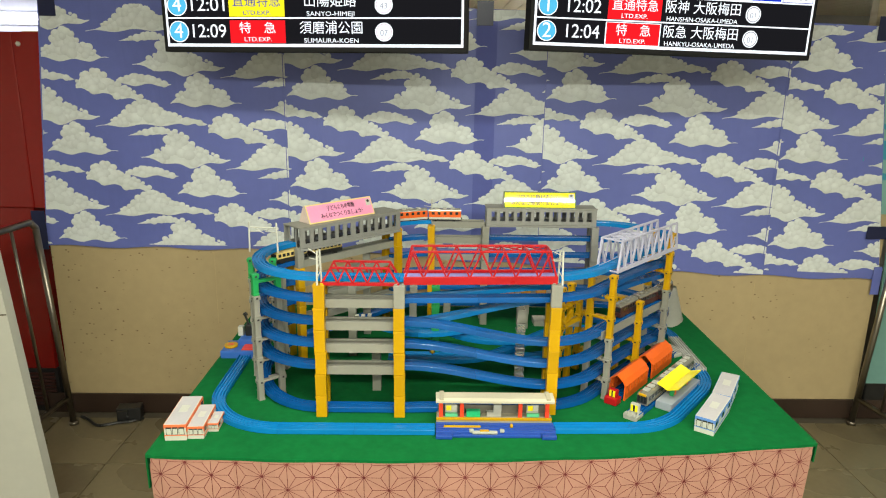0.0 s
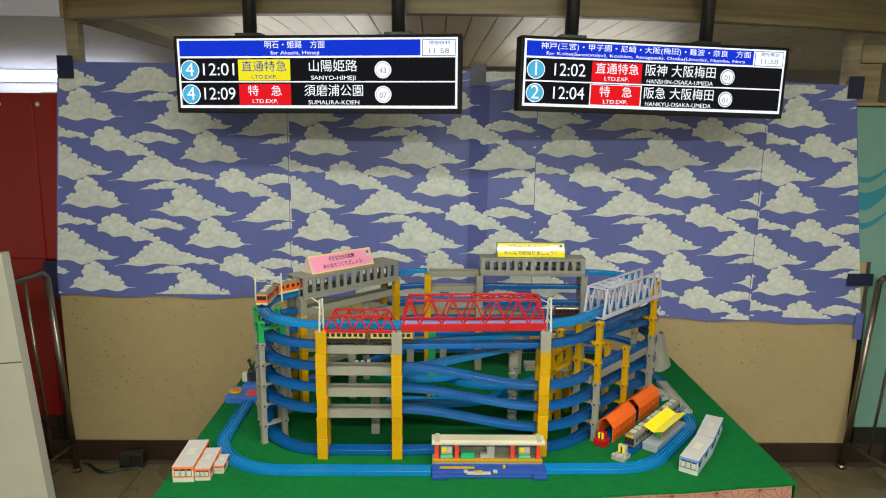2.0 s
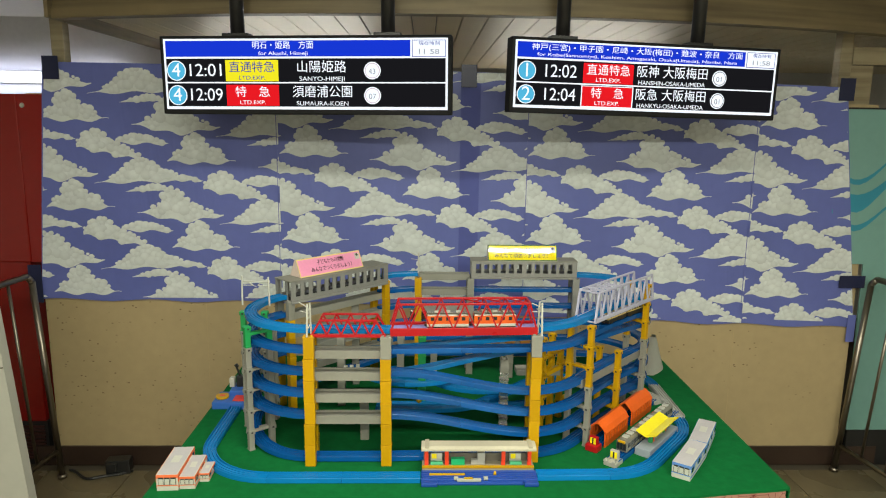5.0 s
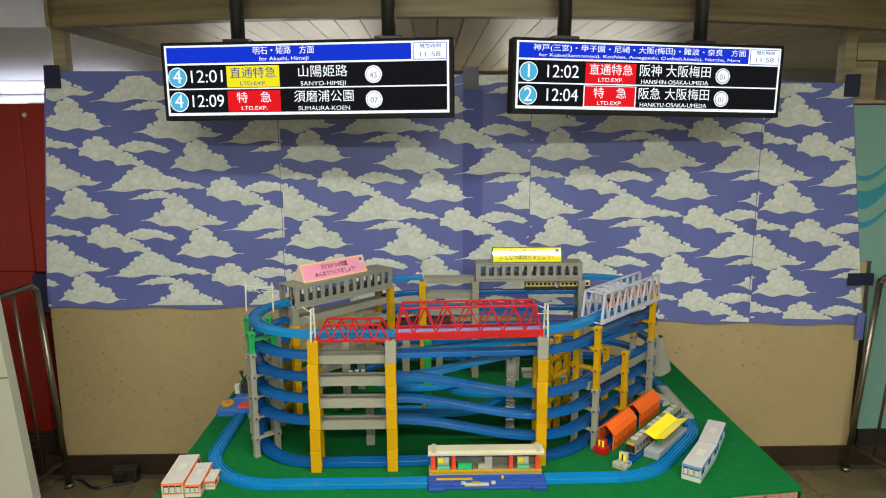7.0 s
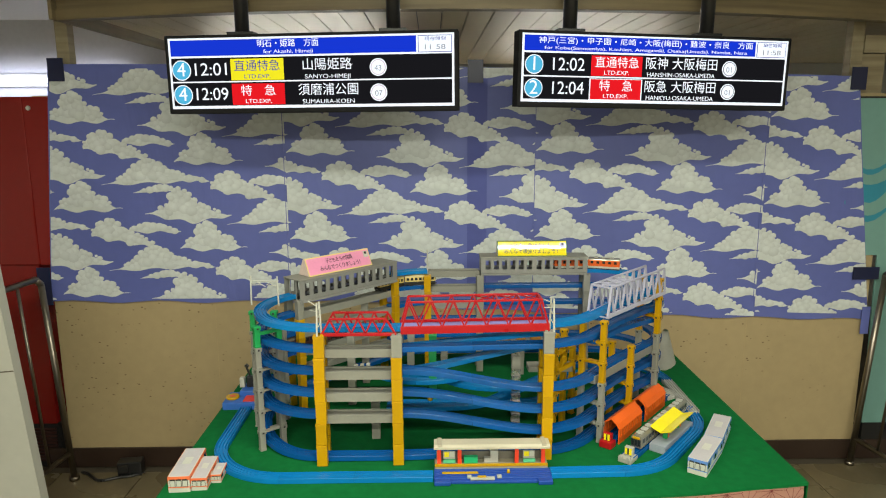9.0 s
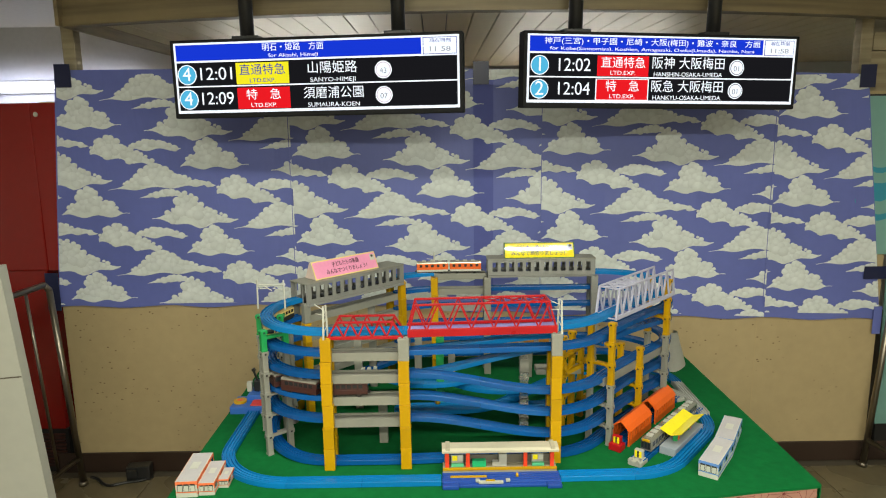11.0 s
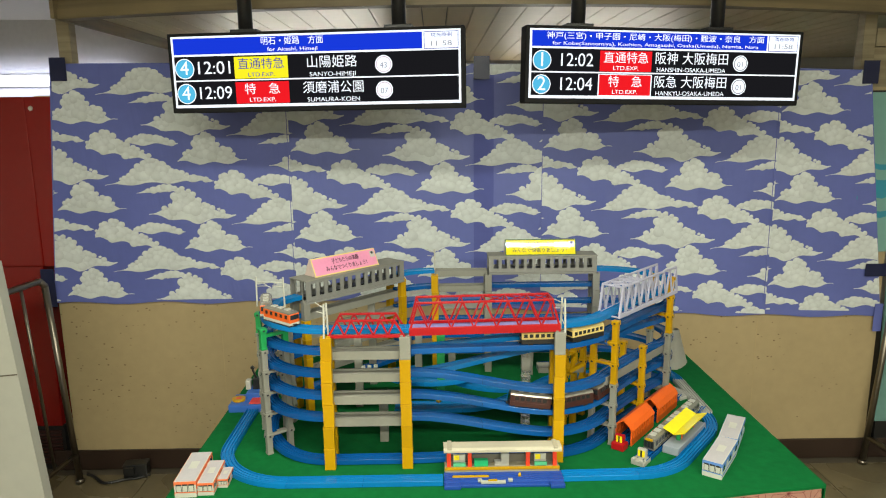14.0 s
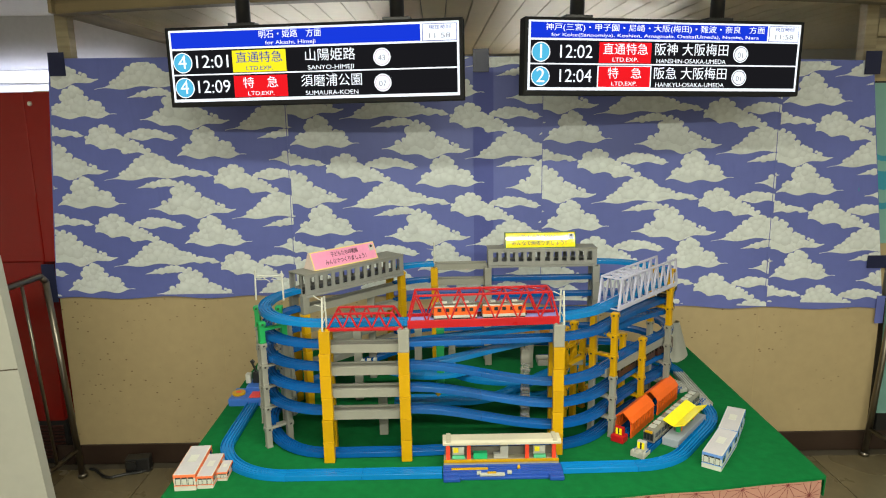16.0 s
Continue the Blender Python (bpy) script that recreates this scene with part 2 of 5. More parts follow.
def writing(name, text, size, material, parent, m, width=None):
    """Lettering as a thin mesh, standing in its x-z plane at m, centred."""
    cu = bpy.data.curves.new(name, "FONT")
    cu.body, cu.size, cu.align_x, cu.align_y, cu.extrude = text, size, "CENTER", "CENTER", 0.0003
    tmp = bpy.data.objects.new(name, cu)
    scene.collection.objects.link(tmp)
    bpy.context.view_layer.update()
    me = bpy.data.meshes.new_from_object(tmp.evaluated_get(bpy.context.evaluated_depsgraph_get()))
    bpy.data.objects.remove(tmp)
    if width and len(me.vertices):
        xs = [v.co.x for v in me.vertices]
        k = width / max(1e-6, max(xs) - min(xs))
        c = (max(xs) + min(xs)) / 2
        for v in me.vertices:
            v.co.x = (v.co.x - c) * k
    me.transform(Matrix.Rotation(radians(90), 4, "X"))
    me.materials.clear()
    me.materials.append(material)
    ob = new(name, me)
    ob.parent = parent
    ob.matrix_basis = m
    return ob


# ---- the room ----
WY = 1.311


def fascia_y(x):
    """The fascia board bows gently away from the hall at both ends."""
    return 0.86 + 0.30 * min(1.3, ((x - 0.25) / 1.75) ** 2)


def room():
    fl = tagged(part("floor", box(B(), -4.5, 5.0, -5.0, 4.0, -0.06, -0.006), GROUT), "worn beige station floor of large square tiles", "floor", kind="structure")
    tile = mesh_of(box(B(), -0.198, 0.198, -0.198, 0.198, -0.02, 0.0, bev=0.002), "tile", FLOORM)
    for i in range(-8, 10):
        for j in range(-2, 6):
            x, y = i * 0.4 + 0.1, j * 0.4 - 0.55
            if y < 1.2:
                part("tile", tile, None, fl, at=pose(x, y, 0))
    far = part("floor_area", box(B(), -4.4, 4.9, -4.9, -1.56, -0.02, -0.001), FLOORM, fl)
    wl = tagged(part("wall_back", box(B(), -1.68, 2.20, WY, WY + 0.12, 0, 1.79), STONE), "low beige stone wall with small pits and stains", "wall", kind="structure")
    for x, w in ((-0.93, 0.003), (0.9, 0.003), (1.62, 0.003)):
        part("joint", box(B(), x - w / 2, x + w / 2, WY - 0.0012, WY + 0.01, 0.11, 1.785), mat("wall_joint", (0.42, 0.32, 0.17), 0.6), wl)
    sk = tagged(part("baseboard", box(B(), -1.78, 2.40, WY - 0.012, WY, 0, 0.100, bev=0.003), SKIRT), "dark brown scuffed skirting board", "baseboard", kind="structure")
    # ceiling: slats behind the fascia, plaster above the viewer
    bm = B()
    n = 0
    x = -1.44
    while x < 4.9:
        box(bm, x, x + 0.108, fascia_y(x + 0.05) + 0.03, 3.9, 2.14, 2.16)
        x += 0.114
    tagged(part("ceiling", bm, CEILW), "ceiling of narrow cream metal slats", "ceiling", kind="structure")
    # Black board put in for the dark of the unlit space above the slats.
    tagged(part("ceiling_void", box(B(), -1.44, 5.0, 1.25, 4.0, 2.18, 2.22), BLACK), "black board standing in for the shade above the slats", "ceiling", kind="structure")
    tagged(part("ceiling_hall", box(B(), -4.5, 5.0, -5.0, 1.24, 2.50, 2.60), CEILN), "pale plaster hall ceiling", "ceiling", kind="structure")
    tagged(part("ceiling_side", box(B(), -4.5, -1.46, 1.244, 4.0, 2.50, 2.60), CEILN), "pale plaster ceiling of the side passage", "ceiling", kind="structure")
    for nm, z0, z1, d0, d1, lb in (("trim", 2.125, 2.50, 0.0, 0.05, "beige ceiling fascia board bowed along the hall"), ("trim_edge", 2.085, 2.128, -0.014, 0.052, "grimy lower edge strip of the ceiling fascia")):
        bm = B()
        xs = [-1.44 + 4.04 * i / 40 for i in range(41)]
        rings = [[bm.verts.new((x, fascia_y(x) + d, z)) for d, z in ((d0, z0), (d1, z0), (d1, z1), (d0, z1))] for x in xs]
        for p, q in zip(rings, rings[1:]):
            for k in range(4):
                bm.faces.new((p[k], p[(k + 1) % 4], q[(k + 1) % 4], q[k]))
        bm.faces.new(rings[0]), bm.faces.new(rings[-1][::-1])
        tagged(part(nm, bm, BEAM), lb, "trim", kind="structure")
    tagged(part("trim_end", box(B(), -1.455, -1.44, 1.10, 3.2, 2.085, 2.50), BEAM), "beige end board of the ceiling fascia", "trim", kind="structure")
    tagged(part("trim_side", box(B(), 2.066, 3.6, WY + 0.02, WY + 0.10, 1.970, 2.048), POSTM), "beige cross beam beside the post", "trim", kind="structure")
    tagged(part("trim_block", box(B(), 2.060, 2.172, WY + 0.03, WY + 0.10, 1.770, 1.966), POSTM), "beige timber block under the cross beam", "trim", kind="structure")
    # the hall's other sides
    for nm, q in (("wall_left", (-4.6, -4.5, -5, 4, 0, 2.7)), ("wall_right", (5.0, 5.1, -5, 4, 0, 2.7)), ("wall_front", (-4.6, 5.1, -5.1, -5, 0, 2.7)), ("wall_far", (-4.6, 5.1, 4.0, 4.1, 0, 2.7))):
        tagged(part(nm, box(B(), *q), CEILN), "pale plain hall wall", "wall", kind="structure")
    for x in (-1.534, 2.036):
        p = thing("square_post", "square beige painted post above the low wall", "post", pose(x, WY + 0.05, 1.79), "wall posts")
        part("shaft", box(B(), -0.028, 0.028, -0.028, 0.028, 0, 0.35, bev=0.003), POSTM, p)
        part("collar", box(B(), -0.034, 0.034, -0.034, 0.034, 0.325, 0.348, bev=0.002), POSTM, p)
    for tx, ty, tz in REAR:
        p = thing("tube_lamp", "white fluorescent tube lamp on the far wall", "lamp", pose(tx, 4.0, tz, 90, 0, 0), "wall lamps")
        part("tray", box(B(), -0.75, 0.75, -0.05, 0.05, 0.0, 0.03, bev=0.004), WHITE, p)
        part("tube", cyl(B(), (-0.7, 0, 0.045), (0.7, 0, 0.045), 0.016), GLOW, p)
    for tx, ty in TUBES:
        lampz = 2.50
        p = thing("tube_lamp", "white fluorescent tube lamp on the ceiling", "lamp", pose(tx, ty, lampz), "ceiling lamps")
        part("tray", box(B(), -0.66, 0.66, -0.06, 0.06, -0.03, 0.0, bev=0.004), WHITE, p)
        part("tube", cyl(B(), (-0.6, 0, -0.045), (0.6, 0, -0.045), 0.010), GLOW, p)


room()


# ---- cloud cloth ----
PROFILES = {
    "a": [(0, .22), (.12, .42), (.22, .55), (.3, .88), (.42, 1), (.55, .82), (.62, .55), (.72, .58), (.82, .36), (.92, .2), (1, .1)],
    "b": [(0, .25), (.1, .42), (.26, .55), (.33, .92), (.42, 1), (.52, .85), (.62, .6), (.72, .5), (.85, .38), (1, .3)],
    "c": [(0, .5), (.1, .8), (.2, .9), (.32, 1), (.45, .85), (.52, .62), (.65, .55), (.8, .38), (1, .12)],
    "d": [(0, .08), (.15, .25), (.3, .5), (.4, .85), (.55, 1), (.68, .85), (.75, .62), (.88, .55), (1, .35)],
    "e": [(0, .35), (.15, .7), (.35, .95), (.6, .85), (.8, .6), (1, .2)],
    "f": [(0, .15), (.25, .5), (.5, .8), (.75, 1), (1, .7)]}
SINK = {"a": lambda u: .04 + .12 * abs(u - .5) + .05 * math.sin(u * 15), "b": lambda u: .03 + .42 * abs(u - .55) + .035 * math.sin(u * 19), "c": lambda u: .30 - .42 * u + .05 * math.sin(u * 17),
        "d": lambda u: .03 + .12 * u + .04 * math.sin(u * 15), "e": lambda u: .1 + .1 * math.sin(u * 13), "f": lambda u: .05 + .2 * u}


def cloud_shape(bm, kind, x, z, w, h, seed, y):
    """One printed cloud, x its left end and z its foot: a ragged body and a heap of round lobes."""
    rng = random.Random(seed)
    prof = PROFILES[kind]

    def top(u):
        for (u0, v0), (u1, v1) in zip(prof, prof[1:]):
            if u <= u1:
                return v0 + (v1 - v0) * (u - u0) / (u1 - u0)
        return prof[-1][1]
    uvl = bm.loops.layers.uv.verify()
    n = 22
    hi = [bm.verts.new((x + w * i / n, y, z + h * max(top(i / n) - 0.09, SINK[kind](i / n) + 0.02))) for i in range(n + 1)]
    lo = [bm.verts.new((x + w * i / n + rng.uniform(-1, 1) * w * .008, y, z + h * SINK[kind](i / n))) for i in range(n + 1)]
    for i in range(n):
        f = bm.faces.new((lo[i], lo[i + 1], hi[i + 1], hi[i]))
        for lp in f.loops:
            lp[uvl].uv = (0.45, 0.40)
    k = 0
    for layer in range(4):
        steps = max(6, int(w / (0.021 + 0.002 * layer)))
        for i in range(steps):
            u = (i + rng.uniform(.2, .8)) / steps
            if u > 0.985:
                continue
            t, s0 = top(u), SINK[kind](u)
            r = (0.0105 + 0.0085 * rng.random()) * min(1, 0.38 + (t - s0)) * (1 + 0.12 * layer)
            v = h * t - r * 0.95 - layer * (0.020 + 0.008 * rng.random())
            if v < h * s0 + r * 0.55 or t - s0 < 0.22:
                continue
            k += 1
            yy = y - 0.0002 - 0.0003 * layer - 0.00003 * (k % 9)
            m = 11
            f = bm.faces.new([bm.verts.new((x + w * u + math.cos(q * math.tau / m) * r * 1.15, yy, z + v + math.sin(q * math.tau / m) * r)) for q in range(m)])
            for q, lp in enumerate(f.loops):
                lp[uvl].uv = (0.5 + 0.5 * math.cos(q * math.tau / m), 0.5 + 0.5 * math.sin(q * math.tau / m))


# kind, left end, foot, width, height; the cell repeats by V1 and V2
CELL = [("a", 0.0, 0.0, 0.309, 0.150), ("b", 0.409, -0.054, 0.395, 0.178), ("c", 0.155, 0.251, 0.284, 0.130), ("d", 0.224, 0.123, 0.40, 0.128),
        ("e", 0.324, 0.303, 0.246, 0.058), ("f", 0.363, 0.088, 0.184, 0.046), ("e", 0.010, 0.323, 0.146, 0.038), ("e", -0.04, -0.06, 0.08, 0.025)]
V1, V2 = (0.0, 0.400), (0.560, -0.185)


def cloth():
    top = thing("cloud_cloth", "blue cloth printed with white clouds taped over the low wall", "cloth")
    x0, x1 = -1.69, 2.203
    bm = B()
    nx, nz = 70, 16
    grid = []
    for i in range(nx + 1):
        u = i / nx
        x = x0 + (x1 - x0) * u
        zb = 0.845 - 0.012 * math.sin(u * 3.1) - (0.12 * max(0, (u - 0.42) / 0.58) ** 0.6 if u > 0.42 else 0) + 0.006 * math.sin(u * 60)
        zt = 1.925 - 0.045 * math.sin(u * math.pi * 0 + 0) - 0.06 * u * u
        col = []
        for j in range(nz + 1):
            v = j / nz
            ripple = 0.0010 * math.sin(x * 21 + v * 3) + 0.0006 * math.sin(x * 47 + v * 7)
            col.append(bm.verts.new((x + v * (0.10 * (1 - u) - 0.165 * u), WY - 0.012 + ripple, zb + (zt - zb) * v)))
        grid.append(col)
    for i in range(nx):
        for j in range(nz):
            bm.faces.new((grid[i][j], grid[i + 1][j], grid[i + 1][j + 1], grid[i][j + 1])).smooth = True
    part("fabric", bm, CLOTH, top)
    edges = ((x0 + 0.004, -0.562, 1.263), (-0.562, 0.575, 1.518), (0.575, 1.645, 1.521), (1.645, x1 - 0.004, 1.269))
    for xa, xb, za in edges:
        bm = B()
        k = 0
        for i in range(-3, 4):
            for j in range(-6, 6):
                for idx, (kind, cx, cz, w, h) in enumerate(CELL):
                    k += 1
                    x, z = max(xa, -1.631) + 0.005 + cx + i * V2[0], za + cz + i * V2[1] + j * V1[1]
                    if x + w < xa or x > xb or z > 1.90 or z + h < 0.70:
                        continue
                    cloud_shape(bm, kind, x, z, w, h, k % 8 + 3, WY - 0.0138 - 0.00037 * (idx + (i % 2) * 0.45))
        for co, no in (((xa, 0, 0.84), (-1, 0, 0.097 if xa < -1 else 0)), ((xb, 0, 0.74), (1, 0, 0.150 if xb > 2 else 0)), ((0, 0, 0.855 if xa < 0.5 else 0.75), (0, 0.0, -1)), ((0, 0, 1.905 if xa < 0.5 else 1.865), (0, 0, 1))):
            if xa > 0.5 and no[2] < 0:
                co, no = (0.575, 0, 0.80), (-0.05, 0, -1) if xa < 1 else (-0.03, 0, -1)
            bmesh.ops.bisect_plane(bm, geom=bm.verts[:] + bm.edges[:] + bm.faces[:], plane_co=co, plane_no=no, clear_outer=True)
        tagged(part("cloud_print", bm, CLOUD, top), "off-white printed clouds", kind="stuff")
    for x in (-0.57, 0.575, 1.635):
        part("seam", box(B(), x - 0.0015, x + 0.0015, WY - 0.0165, WY - 0.0150, 0.80, 1.87), CLOTH, top)
    part("overlap_band", box(B(), 0.265, 0.355, WY - 0.0137, WY - 0.0132, 0.88, 1.87), mat("darker_cloth", (0.085, 0.105, 0.36), 0.7, var=0.1, scale=2), top, "darker doubled strip of cloth")
    part("tape", box(B(), 2.10, 2.225, WY - 0.024, WY - 0.021, 0.925, 0.985), TAPE, top, "dark blue tape strip")
    part("tape", box(B(), -1.735, -1.675, WY - 0.024, WY - 0.021, 0.83, 1.01), TAPE, top, "dark blue tape strip")
    part("loose_corner", box(B(), 2.165, 2.205, WY - 0.022, WY - 0.020, 0.655, 0.79), CLOTH, top, "loose hanging corner of the cloth")
    for x, z in ((-1.55, 1.91), (-0.99, 1.905), (0.30, 1.90), (2.03, 1.865)):
        part("tape", box(B(), x - 0.035, x + 0.035, WY - 0.024, WY - 0.021, z - 0.06, z + 0.04), TAPE, top, "dark blue tape strip")


cloth()


# ---- table ----
TX0, TX1, TY0, TY1 = -0.625, 1.117, -0.134, 0.93


def front_bow(u):
    """How far the front edge stands out, from one end to the other."""
    return 0.080 * (1 - u) + 0.19 * u * (1 - u) + 0.002 * math.sin(u * 40)


def table():
    t = thing("display_table", "long display table hidden under cloths", "table")
    part("tabletop", box(B(), TX0 + 0.02, TX1 - 0.02, TY0 + 0.02, TY1 - 0.02, T - 0.035, T - 0.008), WPANEL, t)
    leg = mesh_of(box(B(), -0.02, 0.02, -0.02, 0.02, 0, T - 0.035), "leg", STEEL)
    for x in (TX0 + 0.08, TX1 - 0.08):
        for y in (TY0 + 0.1, TY1 - 0.1):
            part("leg", leg, None, t, at=pose(x, y, 0))
    g = thing("green_tablecloth", "bright green felt cloth spread on the table", "tablecloth")
    part("felt", box(B(), TX0, TX1, TY0, TY1, T - 0.006, T, bev=0.002), FELT, g)
    bm = B()
    box(bm, TX0, TX1, TY0 - 0.003, TY0, T - 0.009, T - 0.001)
    part("hem", bm, FELT, g)
    part("side_drop", box(B(), TX0 - 0.004, TX0, TY0, TY1, T - 0.10, T - 0.001), FELT, g)
    part("side_drop", box(B(), TX1, TX1 + 0.004, TY0, TY1, T - 0.06, T - 0.001), FELT, g)
    s = thing("pink_table_skirt", "pink cloth with dark star pattern hanging from the table", "table skirt")
    PINK = mat("pink_cloth", (0.36, 0.19, 0.145), 0.8, var=0.08, scale=4, spec=0.2)
    LINE = mat("maroon_print", (0.14, 0.02, 0.02), 0.8)
    part("cloth", box(B(), TX0 + 0.01, TX1 - 0.01, TY0 - 0.002, TY0 + 0.002, 0.05, T - 0.0095), PINK, s)
    part("cloth", box(B(), TX0 + 0.004, TX0 + 0.008, TY0 + 0.004, TY1 - 0.05, 0.05, T - 0.03), PINK, s)
    part("cloth", box(B(), TX1 - 0.008, TX1 - 0.004, TY0 + 0.004, TY1 - 0.05, 0.05, T - 0.03), PINK, s)
    # hemp-leaf star lines
    bm = B()
    d = 0.074
    yy = TY0 - 0.0032

    def line(p, q, w=0.0014):
        g = Vector((q[0] - p[0], q[1] - p[1]))
        nn = Vector((-g.y, g.x)).normalized() * w / 2
        bm.faces.new([bm.verts.new((c[0] + k * nn.x, yy, c[1] + k * nn.y)) for c, k in ((p, -1), (q, -1), (q, 1), (p, 1))])
    for i in range(0, 28):
        for j in range(0, 9):
            p = (TX0 - 0.03 + i * d * 0.866, T - 0.015 - j * d - (i % 2) * d / 2)
            up, ur, dr = (p[0], p[1] + d), (p[0] + d * 0.866, p[1] + d / 2), (p[0] + d * 0.866, p[1] - d / 2)
            for tri in ((p, up, ur), (p, ur, dr)):
                cen = (sum(q[0] for q in tri) / 3, sum(q[1] for q in tri) / 3)
                for k in range(3):
                    line(tri[k], cen)
                line(tri[0], tri[1])
                line(tri[1], tri[2])
            bm.faces.new([bm.verts.new((p[0] + 0.0032 * math.cos(k), yy - 0.0002, p[1] + 0.0032 * math.sin(k))) for k in (0, 1, 2, 3, 4, 5)])
    for co, no in (((TX0 + 0.012, 0, 0), (-1, 0, 0)), ((TX1 - 0.012, 0, 0), (1, 0, 0)), ((0, 0, T - 0.011), (0, 0, 1)), ((0, 0, 0.055), (0, 0, -1))):
        bmesh.ops.bisect_plane(bm, geom=bm.verts[:] + bm.edges[:] + bm.faces[:], plane_co=co, plane_no=no, clear_outer=True)
    tagged(part("star_print", bm, LINE, s), "dark star lines", kind="stuff")
    # the front edge of the cloths bellies out and runs slightly aslant; the skirt hangs in soft folds
    for ob in list(g.children) + list(s.children):
        if ob.name.startswith(("felt", "hem", "cloth")):
            bm = B()
            bm.from_mesh(ob.data)
            for k in range(1, 48):
                bmesh.ops.bisect_plane(bm, geom=bm.verts[:] + bm.edges[:] + bm.faces[:], plane_co=(TX0 + (TX1 - TX0) * k / 48, 0, 0), plane_no=(1, 0, 0))
            if ob.name.startswith("cloth"):
                for k in range(1, 6):
                    bmesh.ops.bisect_plane(bm, geom=bm.verts[:] + bm.edges[:] + bm.faces[:], plane_co=(0, 0, T - 0.11 * k), plane_no=(0, 0, 1))
            bm.to_mesh(ob.data)
            bm.free()
        for v in ob.data.vertices:
            if v.co.y < TY0 + 0.02:
                u = (v.co.x - TX0) / (TX1 - TX0)
                fall = min(1, max(0, (T - 0.012 - v.co.z) / 0.3))
                v.co.y -= front_bow(u) + fall * (0.008 * math.sin(u * 31) + 0.004 * math.sin(u * 73 + 1) - 0.012)


table()

# ---- the plan of the railway ----
U, R, Y0 = 0.216, 0.215, 0.025
LEV = [T + 0.003 + 0.0655 * k for k in range(6)] + [T + 0.387]     # underside of the track at each level
SEGS = [("s", U)] * 3 + [("c", 45)] + [("s", U)] * 2 + [("c", 45)] * 3 + [("s", U)] * 3 + [("c", 45)] + [("s", U)] * 2 + [("c", 45)] * 3


def build_plan(x, y, head, segs):
    out, s = [], 0.0
    for kind, v in segs:
        ln = v if kind == "s" else R * radians(abs(v))
        out.append((s, ln, x, y, head, 0.0 if kind == "s" else math.copysign(1 / R, v)))
        if kind == "s":
            x, y = x + v * math.cos(head), y + v * math.sin(head)
        else:
            k = math.copysign(1, v)
            cx, cy = x - k * R * math.sin(head), y + k * R * math.cos(head)
            head += radians(v)
            x, y = cx + k * R * math.sin(head), cy - k * R * math.cos(head)
        s += ln
    return out, s


LOOP, LOOP_LEN = build_plan(-0.216, Y0, 0.0, SEGS)


def on_plan(plan, s):
    for s0, ln, x, y, h, k in plan:
        if s <= s0 + ln + 1e-9 or s0 == plan[-1][0]:
            d = s - s0
            if k == 0:
                return x + d * math.cos(h), y + d * math.sin(h), h
            h2 = h + d * k
            return x + (math.sin(h2) - math.sin(h)) / k, y - (math.cos(h2) - math.cos(h)) / k, h2


def smooth(a, b, x):
    u = min(1, max(0, (x - a) / (b - a)))
    return u * u * (3 - 2 * u)


def settle(x, y):
    """The laid track sits a little askew: the far and diagonal sides drift from the ideal plan."""
    dx = -0.040 * smooth(-0.15, 0.75, x) * smooth(-0.1, 0.35, y) + 0.016 * math.exp(-((x + 0.2) ** 2 + (y - 0.42) ** 2) / 0.0225)
    dy = (0.05 * max(0, x) + 0.10 * max(0, x - 0.43)) * max(0, 1 - max(0, y) / 0.6)
    return x + dx, y + dy


def loop_at(s):
    s = s % LOOP_LEN
    x, y, h = on_plan(LOOP, s)
    xa, ya, _ = on_plan(LOOP, max(0.0, s - 0.004))
    xb, yb, _ = on_plan(LOOP, min(LOOP_LEN, s + 0.004))
    (x, y), (xa, ya), (xb, yb) = settle(x, y), settle(xa, ya), settle(xb, yb)
    turn = math.atan2(yb - ya, xb - xa) - h
    return x, y, h + (turn + math.pi) % math.tau - math.pi


def span(i, n):
    """Start, heading and length of n straights of the loop from segment i on."""
    xa, ya = settle(*on_plan(LOOP, LOOP[i][0])[:2])
    xb, yb = settle(*on_plan(LOOP, LOOP[i][0] + n * U)[:2])
    return xa, ya, math.atan2(yb - ya, xb - xa), math.hypot(xb - xa, yb - ya)


# track section: across, up
SECTION = [(-0.0190, 0.0), (-0.0190, 0.0135), (-0.0185, 0.0145), (-0.0168, 0.0145), (-0.0163, 0.0065), (-0.0116, 0.0065), (-0.0110, 0.0130), (-0.0066, 0.0130), (-0.0060, 0.0085), (-0.0034, 0.0085), (-0.0030, 0.0125),
           (0.0030, 0.0125), (0.0034, 0.0085), (0.0060, 0.0085), (0.0066, 0.0130), (0.0110, 0.0130), (0.0116, 0.0065), (0.0163, 0.0065), (0.0168, 0.0145), (0.0185, 0.0145), (0.0190, 0.0135), (0.0190, 0.0)]


def sweep(pts, section=SECTION):
    """pts: (x, y, z, heading). The section swept along them, closed below and at both ends."""
    bm = B()
    rings = []
    for x, y, z, h in pts:
        c, s = -math.sin(h), math.cos(h)
        rings.append([bm.verts.new((x + c * u, y + s * u, z + v)) for u, v in section])
    n = len(section)
    for a, b in zip(rings, rings[1:]):
        for i in range(n):
            bm.faces.new((a[i], a[(i + 1) % n], b[(i + 1) % n], b[i]))
    bm.faces.new(rings[0]), bm.faces.new(rings[-1][::-1])
    return bm


